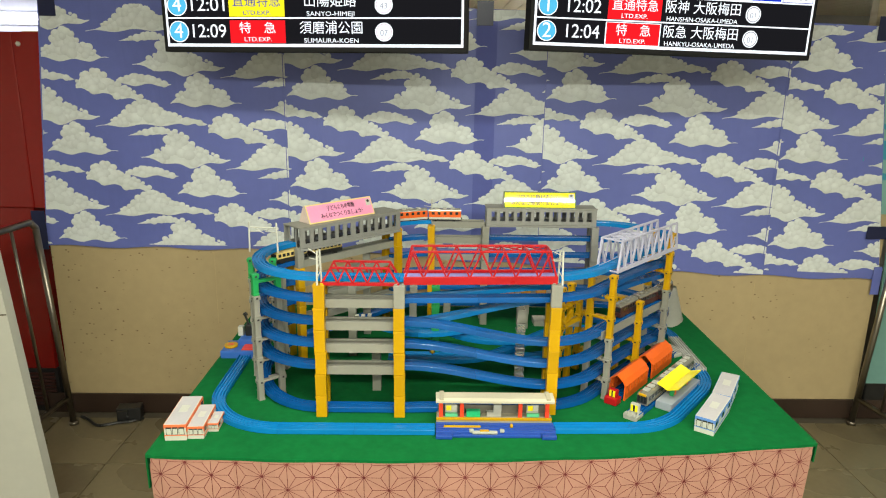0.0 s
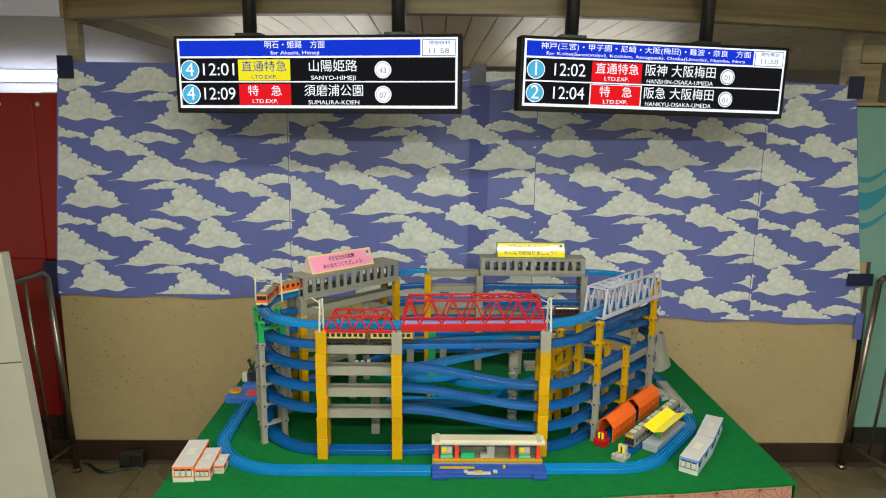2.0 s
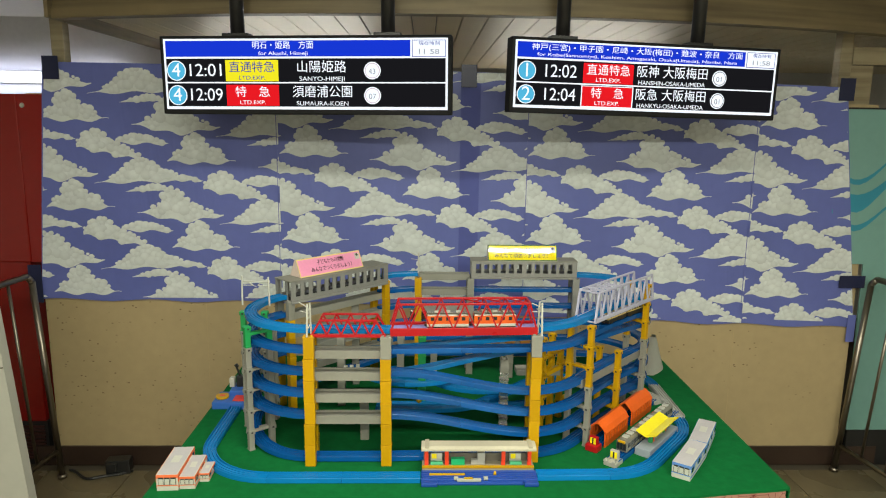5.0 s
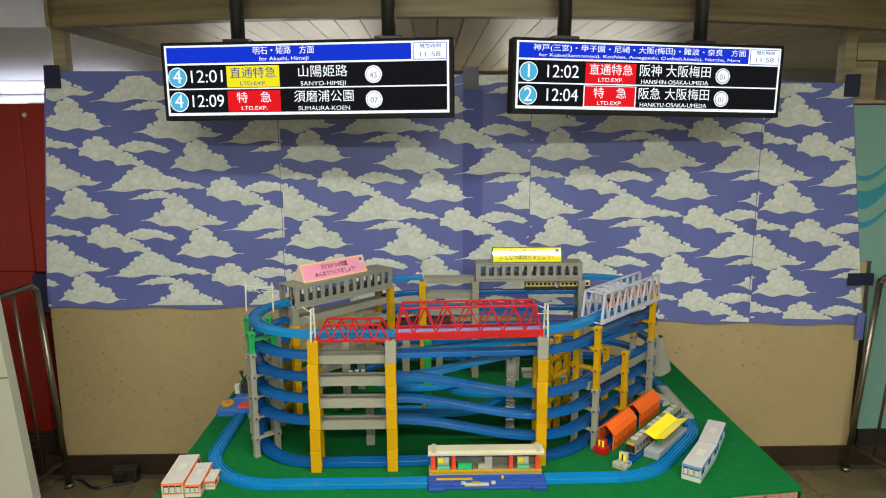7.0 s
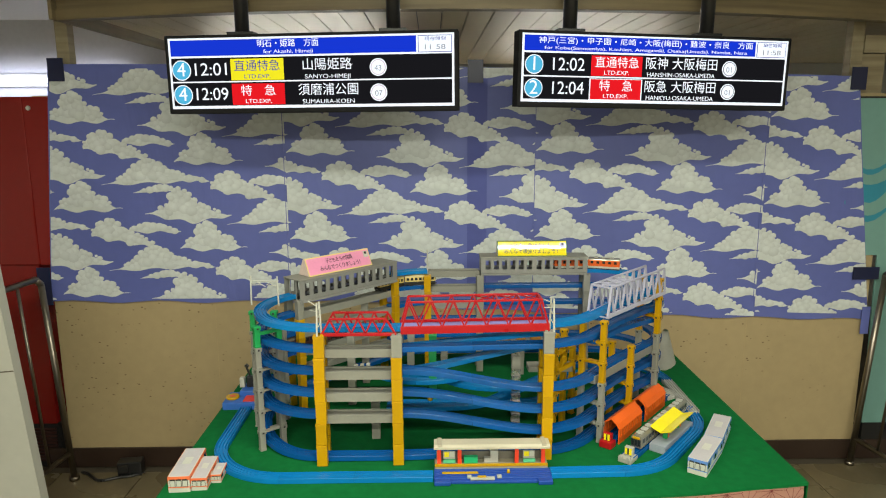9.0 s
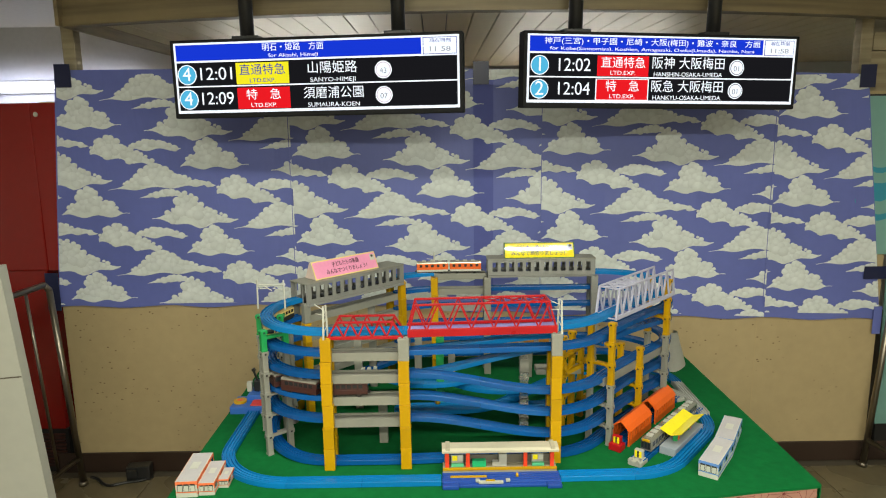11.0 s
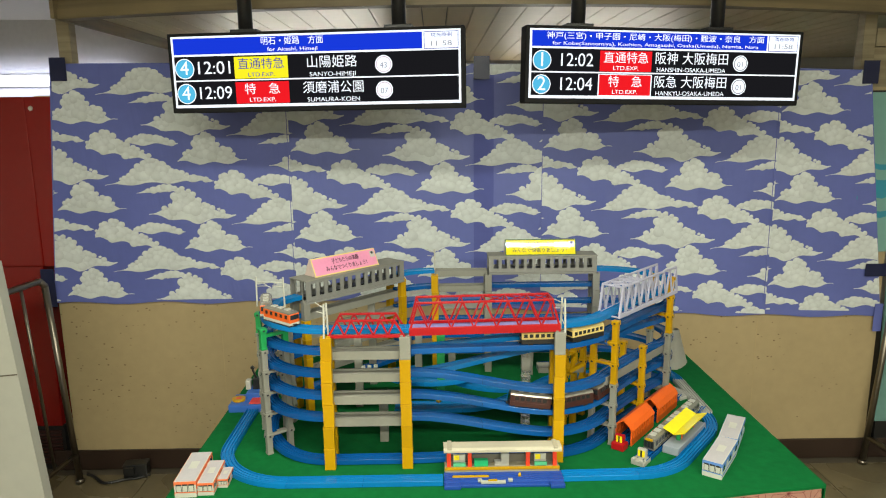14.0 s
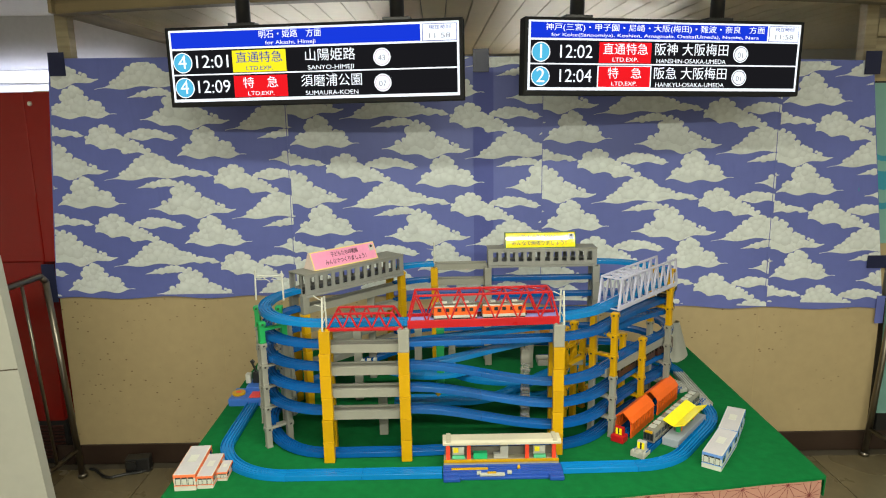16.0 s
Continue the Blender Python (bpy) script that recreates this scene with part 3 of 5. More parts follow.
def rail_pieces(parent, plan, zf, which, material=BLUE, name="rail"):
    """One rail piece for each plan segment in which."""
    for i in which:
        s0, ln, x, y, h, k = plan[i % len(plan)]
        turn = i // len(plan)
        n = 8 if k else 6
        pts = []
        for j in range(n + 1):
            d = 0.0004 + (ln - 0.0008) * j / n
            px, py, ph = loop_at(s0 + d) if plan is LOOP else on_plan(plan, s0 + d)
            pts.append((px, py, zf(s0 + d + turn * LOOP_LEN), ph))
        part(name, sweep(pts), material, parent)


def helix_z(s):
    """The underside of the helix, s counted over its turns from the front pier at level four."""
    z = LEV[4] + (LEV[5] - 0.018 - LEV[4]) * (1 - smooth(0.75 - LOOP_LEN, 1.75 - LOOP_LEN, s))
    for turn in range(3):
        z -= (LEV[4 - turn] - LEV[3 - turn]) * smooth(turn * LOOP_LEN + 0.22, turn * LOOP_LEN + 0.66, s)
    z -= (LEV[1] - LEV[0]) * smooth(2 * LOOP_LEN + 2.9, 2 * LOOP_LEN + 3.45, s)
    return z


def tracks():
    top = thing("top_track_loop", "blue plastic toy track loop on the highest level", "toy track")
    rail_pieces(top, LOOP, lambda s: LEV[6] + 0.004, [0, 1, 2, 3, 4, 5, 6, 7, 8, 12, 15, 16, 17], LBLUE)
    five = thing("upper_track_loop", "blue and grey toy track loop one level below the top", "toy track")
    rail_pieces(five, LOOP, lambda s: LEV[5], [1, 2, 3, 4, 5, 6, 7, 8, 9, 10, 12, 15, 16, 17])
    hx = thing("spiral_track", "blue plastic toy track spiralling down level by level", "toy track")
    which = [i for i in range(-14, 64) if not (i % 18 == 0 and i < 54) and (i > 46 or i % 18 not in (13, 14))]
    rail_pieces(hx, LOOP, helix_z, which)
    # grey girders that carry the track
    gs = [(-0.0225, -0.013), (-0.0225, 0.011), (-0.0185, 0.011), (-0.0185, 0.006), (0.0185, 0.006), (0.0185, 0.011), (0.0225, 0.011), (0.0225, -0.013)]
    jobs = [(0, 1, LEV[k], GREY) for k in (2, 3, 4, 5)] + [(11, 1, LEV[5], GREY), (11, 1, LEV[6] + 0.004, GREY), (11, 1, LEV[4], DGREY), (13, 2, LEV[5], GREY), (13, 2, LEV[4], GREY), (13, 2, LEV[3], GREY), (13, 2, LEV[2], GREY), (4, 2, LEV[3], DGREY)]
    for i, n, z, m in jobs:
        x, y, h, ln = span(i, n)
        pts = [(x + d * math.cos(h), y + d * math.sin(h), z, h) for d in (0.002, ln - 0.002)]
        g = thing("girder", "grey plastic toy girder bridge between two piers", "toy bridge", group="grey girders")
        part("deck", sweep(pts, gs), m, g)
    # outer loop on the table
    plan, ln = build_plan(0.425, -0.082, radians(1.0), [("s", 0.205), ("c", 49), ("s", 0.095), ("s", 0.095), ("c", 42)])
    lo = thing("ground_track", "blue plastic toy track laid on the green cloth", "toy track")
    rail_pieces(lo, plan, lambda s: T + 0.001, range(5), LBLUE)
    plan, ln = build_plan(0.10, -0.094, math.pi, [("s", U), ("s", 0.206), ("c", -45), ("c", -45), ("s", 0.13), ("s", 0.14)])
    rail_pieces(lo, plan, lambda s: T + 0.001, range(6), LBLUE)
    plan, ln = build_plan(0.974, 0.302, radians(89), [("s", 0.14), ("s", 0.14), ("c", 45), ("s", 0.10)])
    rail_pieces(lo, plan, lambda s: T + 0.001, range(2), LGREY)
    rail_pieces(lo, plan, lambda s: T + 0.001, range(2, 4), LBLUE)
    # inner ramps
    ramp = thing("inner_ramp_track", "blue plastic toy track climbing inside the spiral", "toy track")
    for x0, y0, x1, y1, z0, z1 in ((-0.05, 0.125, 0.50, 0.125, LEV[4] - 0.045, LEV[5] - 0.022), (-0.06, 0.085, 0.46, 0.105, LEV[5] - 0.022, LEV[6] - 0.038)):
        pts = []
        for j in range(13):
            u = j / 12
            pts.append((x0 + (x1 - x0) * u, y0 + (y1 - y0) * u, z0 + (z1 - z0) * smooth(0, 1, u), math.atan2(y1 - y0, x1 - x0)))
        part("rail", sweep(pts), LBLUE, ramp)
    bend = thing("inner_bend_track", "short blue toy bend on low piers inside the layout", "toy track")
    for x, y, hd, segs, z in ((-0.26, 0.33, -0.5, [("c", 45), ("s", 0.12)], T + 0.150), (-0.10, 0.46, -0.9, [("c", 45), ("c", 45)], T + 0.090)):
        pl, ln = build_plan(x, y, hd, segs)
        rail_pieces(bend, pl, lambda s: z, range(len(segs)), LBLUE)
    for x, y, z in ((-0.155, 0.335, 0.150), (-0.135, 0.338, 0.150), (-0.115, 0.345, 0.150)):
        c = thing("track_clip", "small white plastic clip on the inner track", "toy clip", pose(x, y, T + z + 0.013), "white clips")
        part("clip", box(B(), -0.006, 0.006, -0.008, 0.008, 0, 0.012, bev=0.002), WHITE, c)
    yard = thing("inner_yard_track", "blue plastic toy track loops inside the layout", "toy track")
    for x, y, hd, segs, z in ((-0.05, 0.26, 0.0, [("s", U), ("c", 45), ("s", U), ("c", -45), ("s", 0.1)], T + 0.050), (-0.05, 0.33, 0.0, [("s", U), ("s", U), ("c", 45)], T + 0.030), (-0.2, 0.5, 0, [("s", U), ("c", -45), ("c", 45), ("s", U)], T + 0.066)):
        pl, ln = build_plan(x, y, hd, segs)
        rail_pieces(yard, pl, lambda s: z, range(len(segs)), LBLUE)


tracks()


# ---- piers ----
def block_mesh(name, material, w, d, h):
    bm = B()
    box(bm, -w / 2, w / 2, -d / 2, d / 2, 0.0004, h - 0.0072, bev=0.0014)
    box(bm, -w / 2 - 0.0007, w / 2 + 0.0007, -d / 2 - 0.0007, d / 2 + 0.0007, h - 0.0075, h - 0.0002, bev=0.0010)
    return mesh_of(bm, name, material)


H1 = 0.0645
BLK = {}
PRNG = random.Random(4)


def pier(x, y, z0, heads, head=0.0, label="yellow plastic block pier", w=0.030, d=0.020):
    """A column of stacked blocks; heads: materials from the foot up."""
    p = thing("block_pier", label, "toy pier", pose(x, y, z0, 0, 0, math.degrees(head)), "block piers")
    for i, m in enumerate(heads):
        key = (m.name, w, d)
        if key not in BLK:
            BLK[key] = block_mesh("block", m, w, d, H1)
        part("block", BLK[key], None, p, at=pose(PRNG.uniform(-1, 1) * 0.0009, PRNG.uniform(-1, 1) * 0.0008, i * H1, 0, 0, PRNG.uniform(-1.6, 1.6)))
    n = len(heads)
    bm = B()
    for sx in (-1, 1):
        box(bm, sx * w * 0.3 - 0.004, sx * w * 0.3 + 0.004, -0.005, 0.005, n * H1 - 0.001, n * H1 + 0.004, bev=0.001)
    part("stud", bm, heads[-1], p)
    return p


def slim(x, y, z0, n, material, head=0.0, label="grey plastic slim pier", arm=0):
    """A slim round-cornered post with collars, and an arm that holds the track."""
    p = thing("slim_pier", label, "toy pier", pose(x, y, z0, 0, 0, math.degrees(head)), "slim piers")
    key = ("slim", material.name)
    if key not in BLK:
        bm = B()
        box(bm, -0.0085, 0.0085, -0.0085, 0.0085, 0.0, H1 - 0.008, bev=0.0025)
        box(bm, -0.0105, 0.0105, -0.011, 0.011, H1 - 0.013, H1 - 0.0005, bev=0.002)
        box(bm, -0.009, 0.009, -0.010, 0.010, 0.0, 0.006, bev=0.0015)
        BLK[key] = mesh_of(bm, "post", material)
    if "hole" not in BLK:
        bm = B()
        box(bm, -0.0030, 0.0030, -0.0113, 0.0113, -0.0026, 0.0026)
        box(bm, -0.0108, 0.0108, -0.0030, 0.0030, -0.0024, 0.0024)
        BLK["hole"] = mesh_of(bm, "clip_hole", BLACK)
    for i in range(n):
        part("post", BLK[key], None, p, at=pose(0, 0, i * H1))
        part("clip_hole", BLK["hole"], None, p, at=pose(0, 0, i * H1 + H1 - 0.0075))
    if arm:
        if ("arm", material.name, arm) not in BLK:
            bm = B()
            box(bm, 0.0, arm, -0.006, 0.006, -0.010, -0.004, bev=0.001)
            box(bm, arm * 0.55, arm, -0.010, 0.010, -0.006, -0.0005, bev=0.001)
            BLK[("arm", material.name, arm)] = mesh_of(bm, "arm", material)
        for i in range(1, n):
            part("arm", BLK[("arm", material.name, arm)], None, p, at=pose(0, 0, i * H1))
    return p


def piers():
    y6 = [YELLOW] * 6
    yg = [YELLOW] * 5 + [GREY]
    FY, BYY = Y0 - 0.034, Y0 + 0.034
    pier(-0.216, FY, T, y6, label="tall yellow block pier at the front of the layout")
    pier(-0.216, BYY, T, y6, label="tall yellow block pier at the front of the layout", w=0.024)
    pier(0.0, FY, T, yg, label="yellow block pier with a grey top block")
    pier(0.0, BYY + 0.004, T + 5 * H1, [GREY], label="grey top block beside the bridge")
    pier(*settle(0.432, FY), T, yg, label="yellow block pier with a grey top block")
    pier(*settle(0.432, BYY), T, [YELLOW] * 5, label="tall yellow block pier behind the track", w=0.024)
    # back row
    for x, m in ((0.09, [YELLOW] * 6), (0.306, [GREY] * 6), (0.738, [DGREY] * 6)):
        pier(*settle(x, 0.736 + Y0 - 0.034), T, m, label="block pier under the rear bridges", w=0.026)
        pier(*settle(x, 0.736 + Y0 + 0.034), T, m, label="block pier under the rear bridges", w=0.026)
    # under the diagonal viaduct
    for s0, m in ((LOOP[13][0], [YELLOW] * 6), (LOOP[15][0], [YELLOW] * 5 + [GREY])):
        x, y, h = loop_at(s0)
        c, s = -math.sin(h), math.cos(h)
        for k in (-0.034, 0.034):
            pier(x + c * k, y + s * k, T, m, h, label="yellow block pier under the diagonal viaduct", w=0.024)
    # outer bend piers: grey below, green on top
    for s0, n in ((LOOP[16][0] - 0.01, 5), (LOOP[17][0] - 0.025, 5), (LOOP[15][0] + 0.09, 5)):
        x, y, h = loop_at(s0)
        c, s = math.sin(h), -math.cos(h)
        slim(x + c * 0.034, y + s * 0.034, T, n, GREY, h + math.pi / 2, arm=0.055)
        slim(x - c * 0.034, y - s * 0.034, T, n, GREY, h - math.pi / 2)
        if s0 < LOOP[16][0] - 0.05:
            continue
        for k in (0.034, -0.034):
            slim(x + c * k, y + s * k, T + n * H1, 1, GREEN, h + math.pi / 2, label="green plastic pier head beside the bend")
        g = thing("green_tie", "green plastic tie between two pier heads", "toy pier", pose(x, y, T + n * H1 + 0.040, 0, 0, math.degrees(h)))
        part("beam", box(B(), -0.008, 0.008, -0.036, 0.036, -0.004, 0.004, bev=0.001), GREEN, g)
    # right bend and diagonal
    for s0, lo, k in ((LOOP[4][0] + 0.008, 3, GREY), (LOOP[5][0] + 0.008, 0, YELLOW), (LOOP[6][0] - 0.025, 4, GREY)):
        x, y, h = loop_at(s0)
        x += 0.008
        c, s = math.sin(h), -math.cos(h)
        n = 4 if k is YELLOW else lo + 3
        for side in (0.034, -0.034):
            if lo:
                slim(x + c * side, y + s * side, T, lo, GREY, h + (math.pi / 2 if side > 0 else -math.pi / 2), arm=0.05)
            slim(x + c * side, y + s * side, T + lo * H1, n - lo, YELLOW, h + (math.pi / 2 if side > 0 else -math.pi / 2), label="yellow plastic slim pier", arm=0.05)
    # inner piers
    for x, y, n, m in ((-0.077, 0.161, 2, GREY), (0.145, 0.727, 2, GREY), (-0.30, 0.50, 4, GREY), (-0.18, 0.42, 4, GREY), (0.10, 0.40, 4, GREEN), (-0.15, 0.62, 5, GREY), (0.02, 0.60, 3, GREY)):
        pier(x, y, T, [m] * n, label="block pier inside the layout", w=0.026, d=0.026)
    p = thing("clear_column", "column of stacked clear plastic blocks with a grey head", "toy pier", pose(0.365, 0.233, T))
    for i in range(9):
        bm = B()
        box(bm, -0.013, 0.013, -0.013, 0.013, 0.0005, 0.0175, bev=0.002)
        box(bm, -0.0145, 0.0145, -0.0145, 0.0145, 0.0165, 0.0212, bev=0.001)
        part("block", bm, CLEAR, p, at=pose(0, 0, i * 0.0216, 0, 0, 3 * math.sin(i * 2.1)))
    part("head", box(B(), -0.014, 0.014, -0.014, 0.014, 0.1948, 0.238, bev=0.002), GREY, p, "grey head block")
    for sx in (-1, 1):
        for sy in (-1, 1):
            part("stud", cyl(B(), (sx * 0.008, sy * 0.008, 0.2375), (sx * 0.008, sy * 0.008, 0.243), 0.004, 10), GREY, p)
    p = thing("yellow_cone_pier", "small ribbed yellow plastic pier on the cloth", "toy pier", pose(0.091, 0.345, T))
    bm = B()
    for i in range(5):
        cyl(bm, (0, 0, i * 0.008), (0, 0, i * 0.008 + 0.007), 0.016 - i * 0.0006, 14, 0.0152 - i * 0.0006)
    part("body", bm, YELLOW, p)
    part("cap", cyl(B(), (0, 0, 0.039), (0, 0, 0.075), 0.009, 14, 0.008), YELLOW, p)


piers()


# ---- bridges ----
def truss(name, label, length, material, hgt, n, at, base=0.014, half=0.033, top_inset=0.028, lattice=0.0, wt=0.0045, pitch=1, until=1.0):
    t = thing(name, label, "toy bridge", at)
    for sy in (-1, 1):
        y = sy * half
        part("bottom_chord", box(B(), 0, length, y - 0.003, y + 0.003, 0, base, bev=0.001), material, t)
        part("top_chord", box(B(), top_inset, length - top_inset, y - 0.003, y + 0.003, hgt - 0.006, hgt, bev=0.001), material, t)
        m = (length - 2 * top_inset) / n
        part("end_brace", bar(B(), (0.004, y, base * 0.8), (top_inset + 0.002, y, hgt - 0.003), wt + 0.001), material, t)
        part("end_brace", bar(B(), (length - 0.004, y, base * 0.8), (length - top_inset - 0.002, y, hgt - 0.003), wt + 0.001), material, t)
        for i in range(n):
            a = top_inset + i * m
            part("brace", bar(B(), (a, y, hgt - 0.003), (a + m / 2, y, base * 0.8), wt), material, t)
            part("brace", bar(B(), (a + m / 2, y, base * 0.8), (a + m, y, hgt - 0.003), wt), material, t)
    bm = B()
    m = (length - 2 * top_inset) / n
    for i in range(n + 1):
        a = top_inset + i * m
        if lattice and i >= n * (1 - lattice) - 0.01 and (n - i) % pitch == 0 and i <= n * until + 0.01:
            box(bm, a - 0.002, a + 0.002, -half, half, hgt - 0.0055, hgt - 0.0015)
            if i < n * until - 0.01:
                bar(bm, (a, -half, hgt - 0.0035), (a + m * pitch, half, hgt - 0.0035), 0.003)
                bar(bm, (a, half, hgt - 0.0035), (a + m * pitch, -half, hgt - 0.0035), 0.003)
    if lattice:
        part("top_lattice", bm, material, t)
    else:
        bm.free()
    for i in range(n + 1):
        a = 0.004 + (length - 0.014) * i / n
        part("floor_beam", box(B(), a, a + 0.006, -half, half, 0.0, 0.003), material, t)
    return t


def viaduct(at, label, L=0.432, hw=0.046, h=0.066):
    t = thing("viaduct", label, "toy bridge", at, "covered viaducts")
    for sy in (-1, 1):
        bm = B()
        y0, y1 = sorted((sy * hw, sy * (hw - 0.004)))
        box(bm, 0, L, y0, y1, 0, 0.014)
        box(bm, 0, L, y0, y1, h - 0.009, h)
        xs = [0.0]
        for half in (0, 1):
            for i in range(6):
                c = (0.029 + i * 0.0335 + half * 0.2065) * L / 0.432
                box(bm, xs[-1], c - 0.0095, y0, y1, 0.014, h - 0.009)
                xs.append(c + 0.0095)
        box(bm, xs[-1], L, y0, y1, 0.014, h - 0.009)
        part("window_wall", bm, DGREY, t)
    bm = B()
    box(bm, -0.002, L + 0.002, -hw - 0.0015, hw + 0.0015, h, h + 0.004, bev=0.001)
    box(bm, L / 2 - 0.002, L / 2 + 0.002, -hw - 0.0018, hw + 0.0018, h - 0.001, h + 0.0045)
    part("roof", bm, GREY, t)
    part("deck", box(B(), 0, L, -hw - 0.002, hw + 0.002, -0.009, -0.001, bev=0.001), DGREY, t)
    # Black bed: the shade under the roof is put into its colour.
    part("track_bed", box(B(), 0.001, L - 0.001, -0.019, 0.019, -0.001, 0.011, bev=0.001), BLACK, t)
    for x in (0.003, L - 0.003):
        bm = B()
        for y in (-0.018, 0.018):
            box(bm, x - 0.002, x + 0.002, y - 0.002, y + 0.002, 0, h)
        part("end_post", bm, DGREY, t)
    return t


def sign(at, face, edge, lines, label, w=0.155):
    t = thing("card_sign", label, "sign", at, "folded card signs")
    d, h = 0.030, 0.056
    bm = B()
    vs = [(-w / 2, -d, 0), (w / 2, -d, 0), (w / 2, -0.004, h), (-w / 2, -0.004, h), (-w / 2, d, 0), (w / 2, d, 0), (-w / 2, 0.004, h), (w / 2, 0.004, h)]
    v = [bm.verts.new(q) for q in vs]
    for q in ((0, 1, 2, 3), (5, 4, 6, 7), (3, 2, 7, 6), (0, 3, 6, 4), (1, 5, 7, 2), (0, 4, 5, 1)):
        bm.faces.new([v[i] for i in q])
    part("card", bm, CARDW, t, "pale card body")
    tilt = math.degrees(math.atan2(d - 0.004, h))
    fm = pose(0, -d / 2 - 0.002 - 0.0006, h / 2, -tilt)
    part("border", box(B(), -w / 2, w / 2, -0.0003, 0.0002, -h / 2 - 0.004, h / 2 + 0.004), edge, t, "coloured border", at=fm)
    part("face", box(B(), -w / 2 + 0.004, w / 2 - 0.004, -0.0008, -0.0003, -h / 2, h / 2), face, t, at=fm)
    for i, (txt, ww, xo) in enumerate(lines):
        writing("lettering", txt, 0.019, BLACK, t, fm @ pose(xo, -0.0022, 0.011 - i * 0.024), ww)
    part("badge", box(B(), -0.010, 0.010, -0.0008, 0.0, -0.012, 0.010), WHITE, t, at=fm @ pose(w / 2 - 0.017, -0.0008, 0.013))
    part("badge_mark", cyl(B(), (0, -0.0014, 0), (0, -0.0004, 0), 0.005, 12), BLACK, t, at=fm @ pose(w / 2 - 0.017, -0.0008, 0.017))


def mast(x, y, z, head, label, style=0):
    t = thing("catenary_mast", label, "toy mast", pose(x, y, z, 0, 0, math.degrees(head)), "catenary masts")
    a = 0.045 if style == 0 else 0.012
    for s in (-1, 1):
        bm = B()
        cyl(bm, (s * a, 0, 0), (s * a * (0.96 if style == 0 else 0.55), 0, 0.094), 0.0028, 8)
        part("pole", bm, WHITE, t)
    bm = B()
    if style == 0:
        cyl(bm, (-a, 0, 0.078), (a, 0, 0.078), 0.0015, 6)
        cyl(bm, (-a, 0, 0.064), (-0.008, 0, 0.066), 0.0012, 6)
        cyl(bm, (a, 0, 0.064), (0.008, 0, 0.066), 0.0012, 6)
        cyl(bm, (-0.008, 0, 0.066), (-0.026, 0, 0.078), 0.0012, 6)
        cyl(bm, (0.008, 0, 0.066), (0.026, 0, 0.078), 0.0012, 6)
        cyl(bm, (-0.008, 0, 0.066), (0.004, 0, 0.060), 0.0012, 6)
    else:
        for z0 in (0.02, 0.045, 0.068):
            cyl(bm, (-a * 0.8, 0, z0), (a * 0.7, 0, z0 + 0.014), 0.0013, 6)
        cyl(bm, (0, 0, 0.08), (0, 0.03, 0.095), 0.0014, 6)
        cyl(bm, (0, 0, 0.066), (0, 0.028, 0.07), 0.0012, 6)
    part("arms", bm, WHITE, t)


def bridges():
    z = LEV[6]
    truss("small_truss_bridge", "low red plastic truss bridge over the front track", U - 0.006, RED, 0.052, 4, pose(-0.210, Y0, z - 0.003), base=0.009, top_inset=0.026, wt=0.0044)
    truss("large_truss_bridge", "tall red plastic truss bridge over the front track", 0.418, RED, 0.094, 6, pose(0.010, Y0, z + 0.001, 0, 0, 2.86), base=0.022, top_inset=0.022, wt=0.0042, lattice=0.5, pitch=1)
    bm = box(B(), 0.002, 0.424, -0.0185, 0.0185, z + 0.0165, z + 0.0185, pose(0.010, Y0, 0, 0, 0, 2.86))
    deck = thing("bridge_deck", "pale lilac track deck in the tall red bridge", "toy track")
    part("deck", bm, mat("lilac_plastic", (0.28, 0.26, 0.62), 0.35), deck)
    # slats in the lattice of the tall bridge's far half
    x, y, h, ln = span(4, 2)
    t = truss("lavender_truss_bridge", "pale lavender plastic truss bridge on the diagonal", 0.40, LAV, 0.094, 8, pose(x + 0.010 * math.cos(h) + 0.016, y + 0.010 * math.sin(h), z + 0.004, 0, 0, math.degrees(h)), base=0.012, top_inset=0.018, lattice=1.0, pitch=1, until=0.375, wt=0.0050)
    x, y, h, ln = span(9, 2)
    viaduct(pose(x, y, z + 0.009, 0, 0, math.degrees(h)), "long grey windowed viaduct on the rear side", 0.410, 0.041, 0.059)
    sign(pose(0.486, y, z + 0.072, 0, 0, 0), YELC, mat("sign_edge_dark", (0.02, 0.09, 0.03), 0.5), [("コロナに負けない！", 0.155, -0.012), ("みんなで頑張りましょう！", 0.205, -0.005)], "bright yellow folded card sign on the viaduct roof", 0.27)
    x, y, h, ln = span(13, 2)
    viaduct(pose(x, y, z, 0, 0, math.degrees(h)), "long grey windowed viaduct on the diagonal")
    m = pose(x, y, z + 0.072, 0, 0, math.degrees(h) + 180) @ pose(-0.245, 0, 0)
    sign(m, PINKC, mat("sign_edge_gold", (0.70, 0.55, 0.20), 0.5), [("子どもたちの笑顔", 0.115, 0.0), ("みんなでつくりましょう！", 0.175, 0.0)], "pink folded card sign on the viaduct roof", 0.275)
    x, y, h = loop_at(LOOP[16][0] - 0.03)
    mast(x, y, LEV[6] + 0.012, h + math.pi / 2, "white plastic overhead-line mast straddling the track")
    mast(-0.214, Y0 - 0.032, T + 6 * H1, math.pi / 2.6, "white plastic overhead-line mast on a pier", 1)
    mast(*settle(0.440, Y0 - 0.030), T + 6 * H1, math.pi / 1.6, "white plastic overhead-line mast on a pier", 1)
    mast(*settle(0.09, 0.736 + Y0), T + 6 * H1, math.pi / 2.0, "white plastic overhead-line mast on a pier", 1)


bridges()


# ---- departure displays ----
def lit(name, col, e):
    return mat(name, col, emit=e)


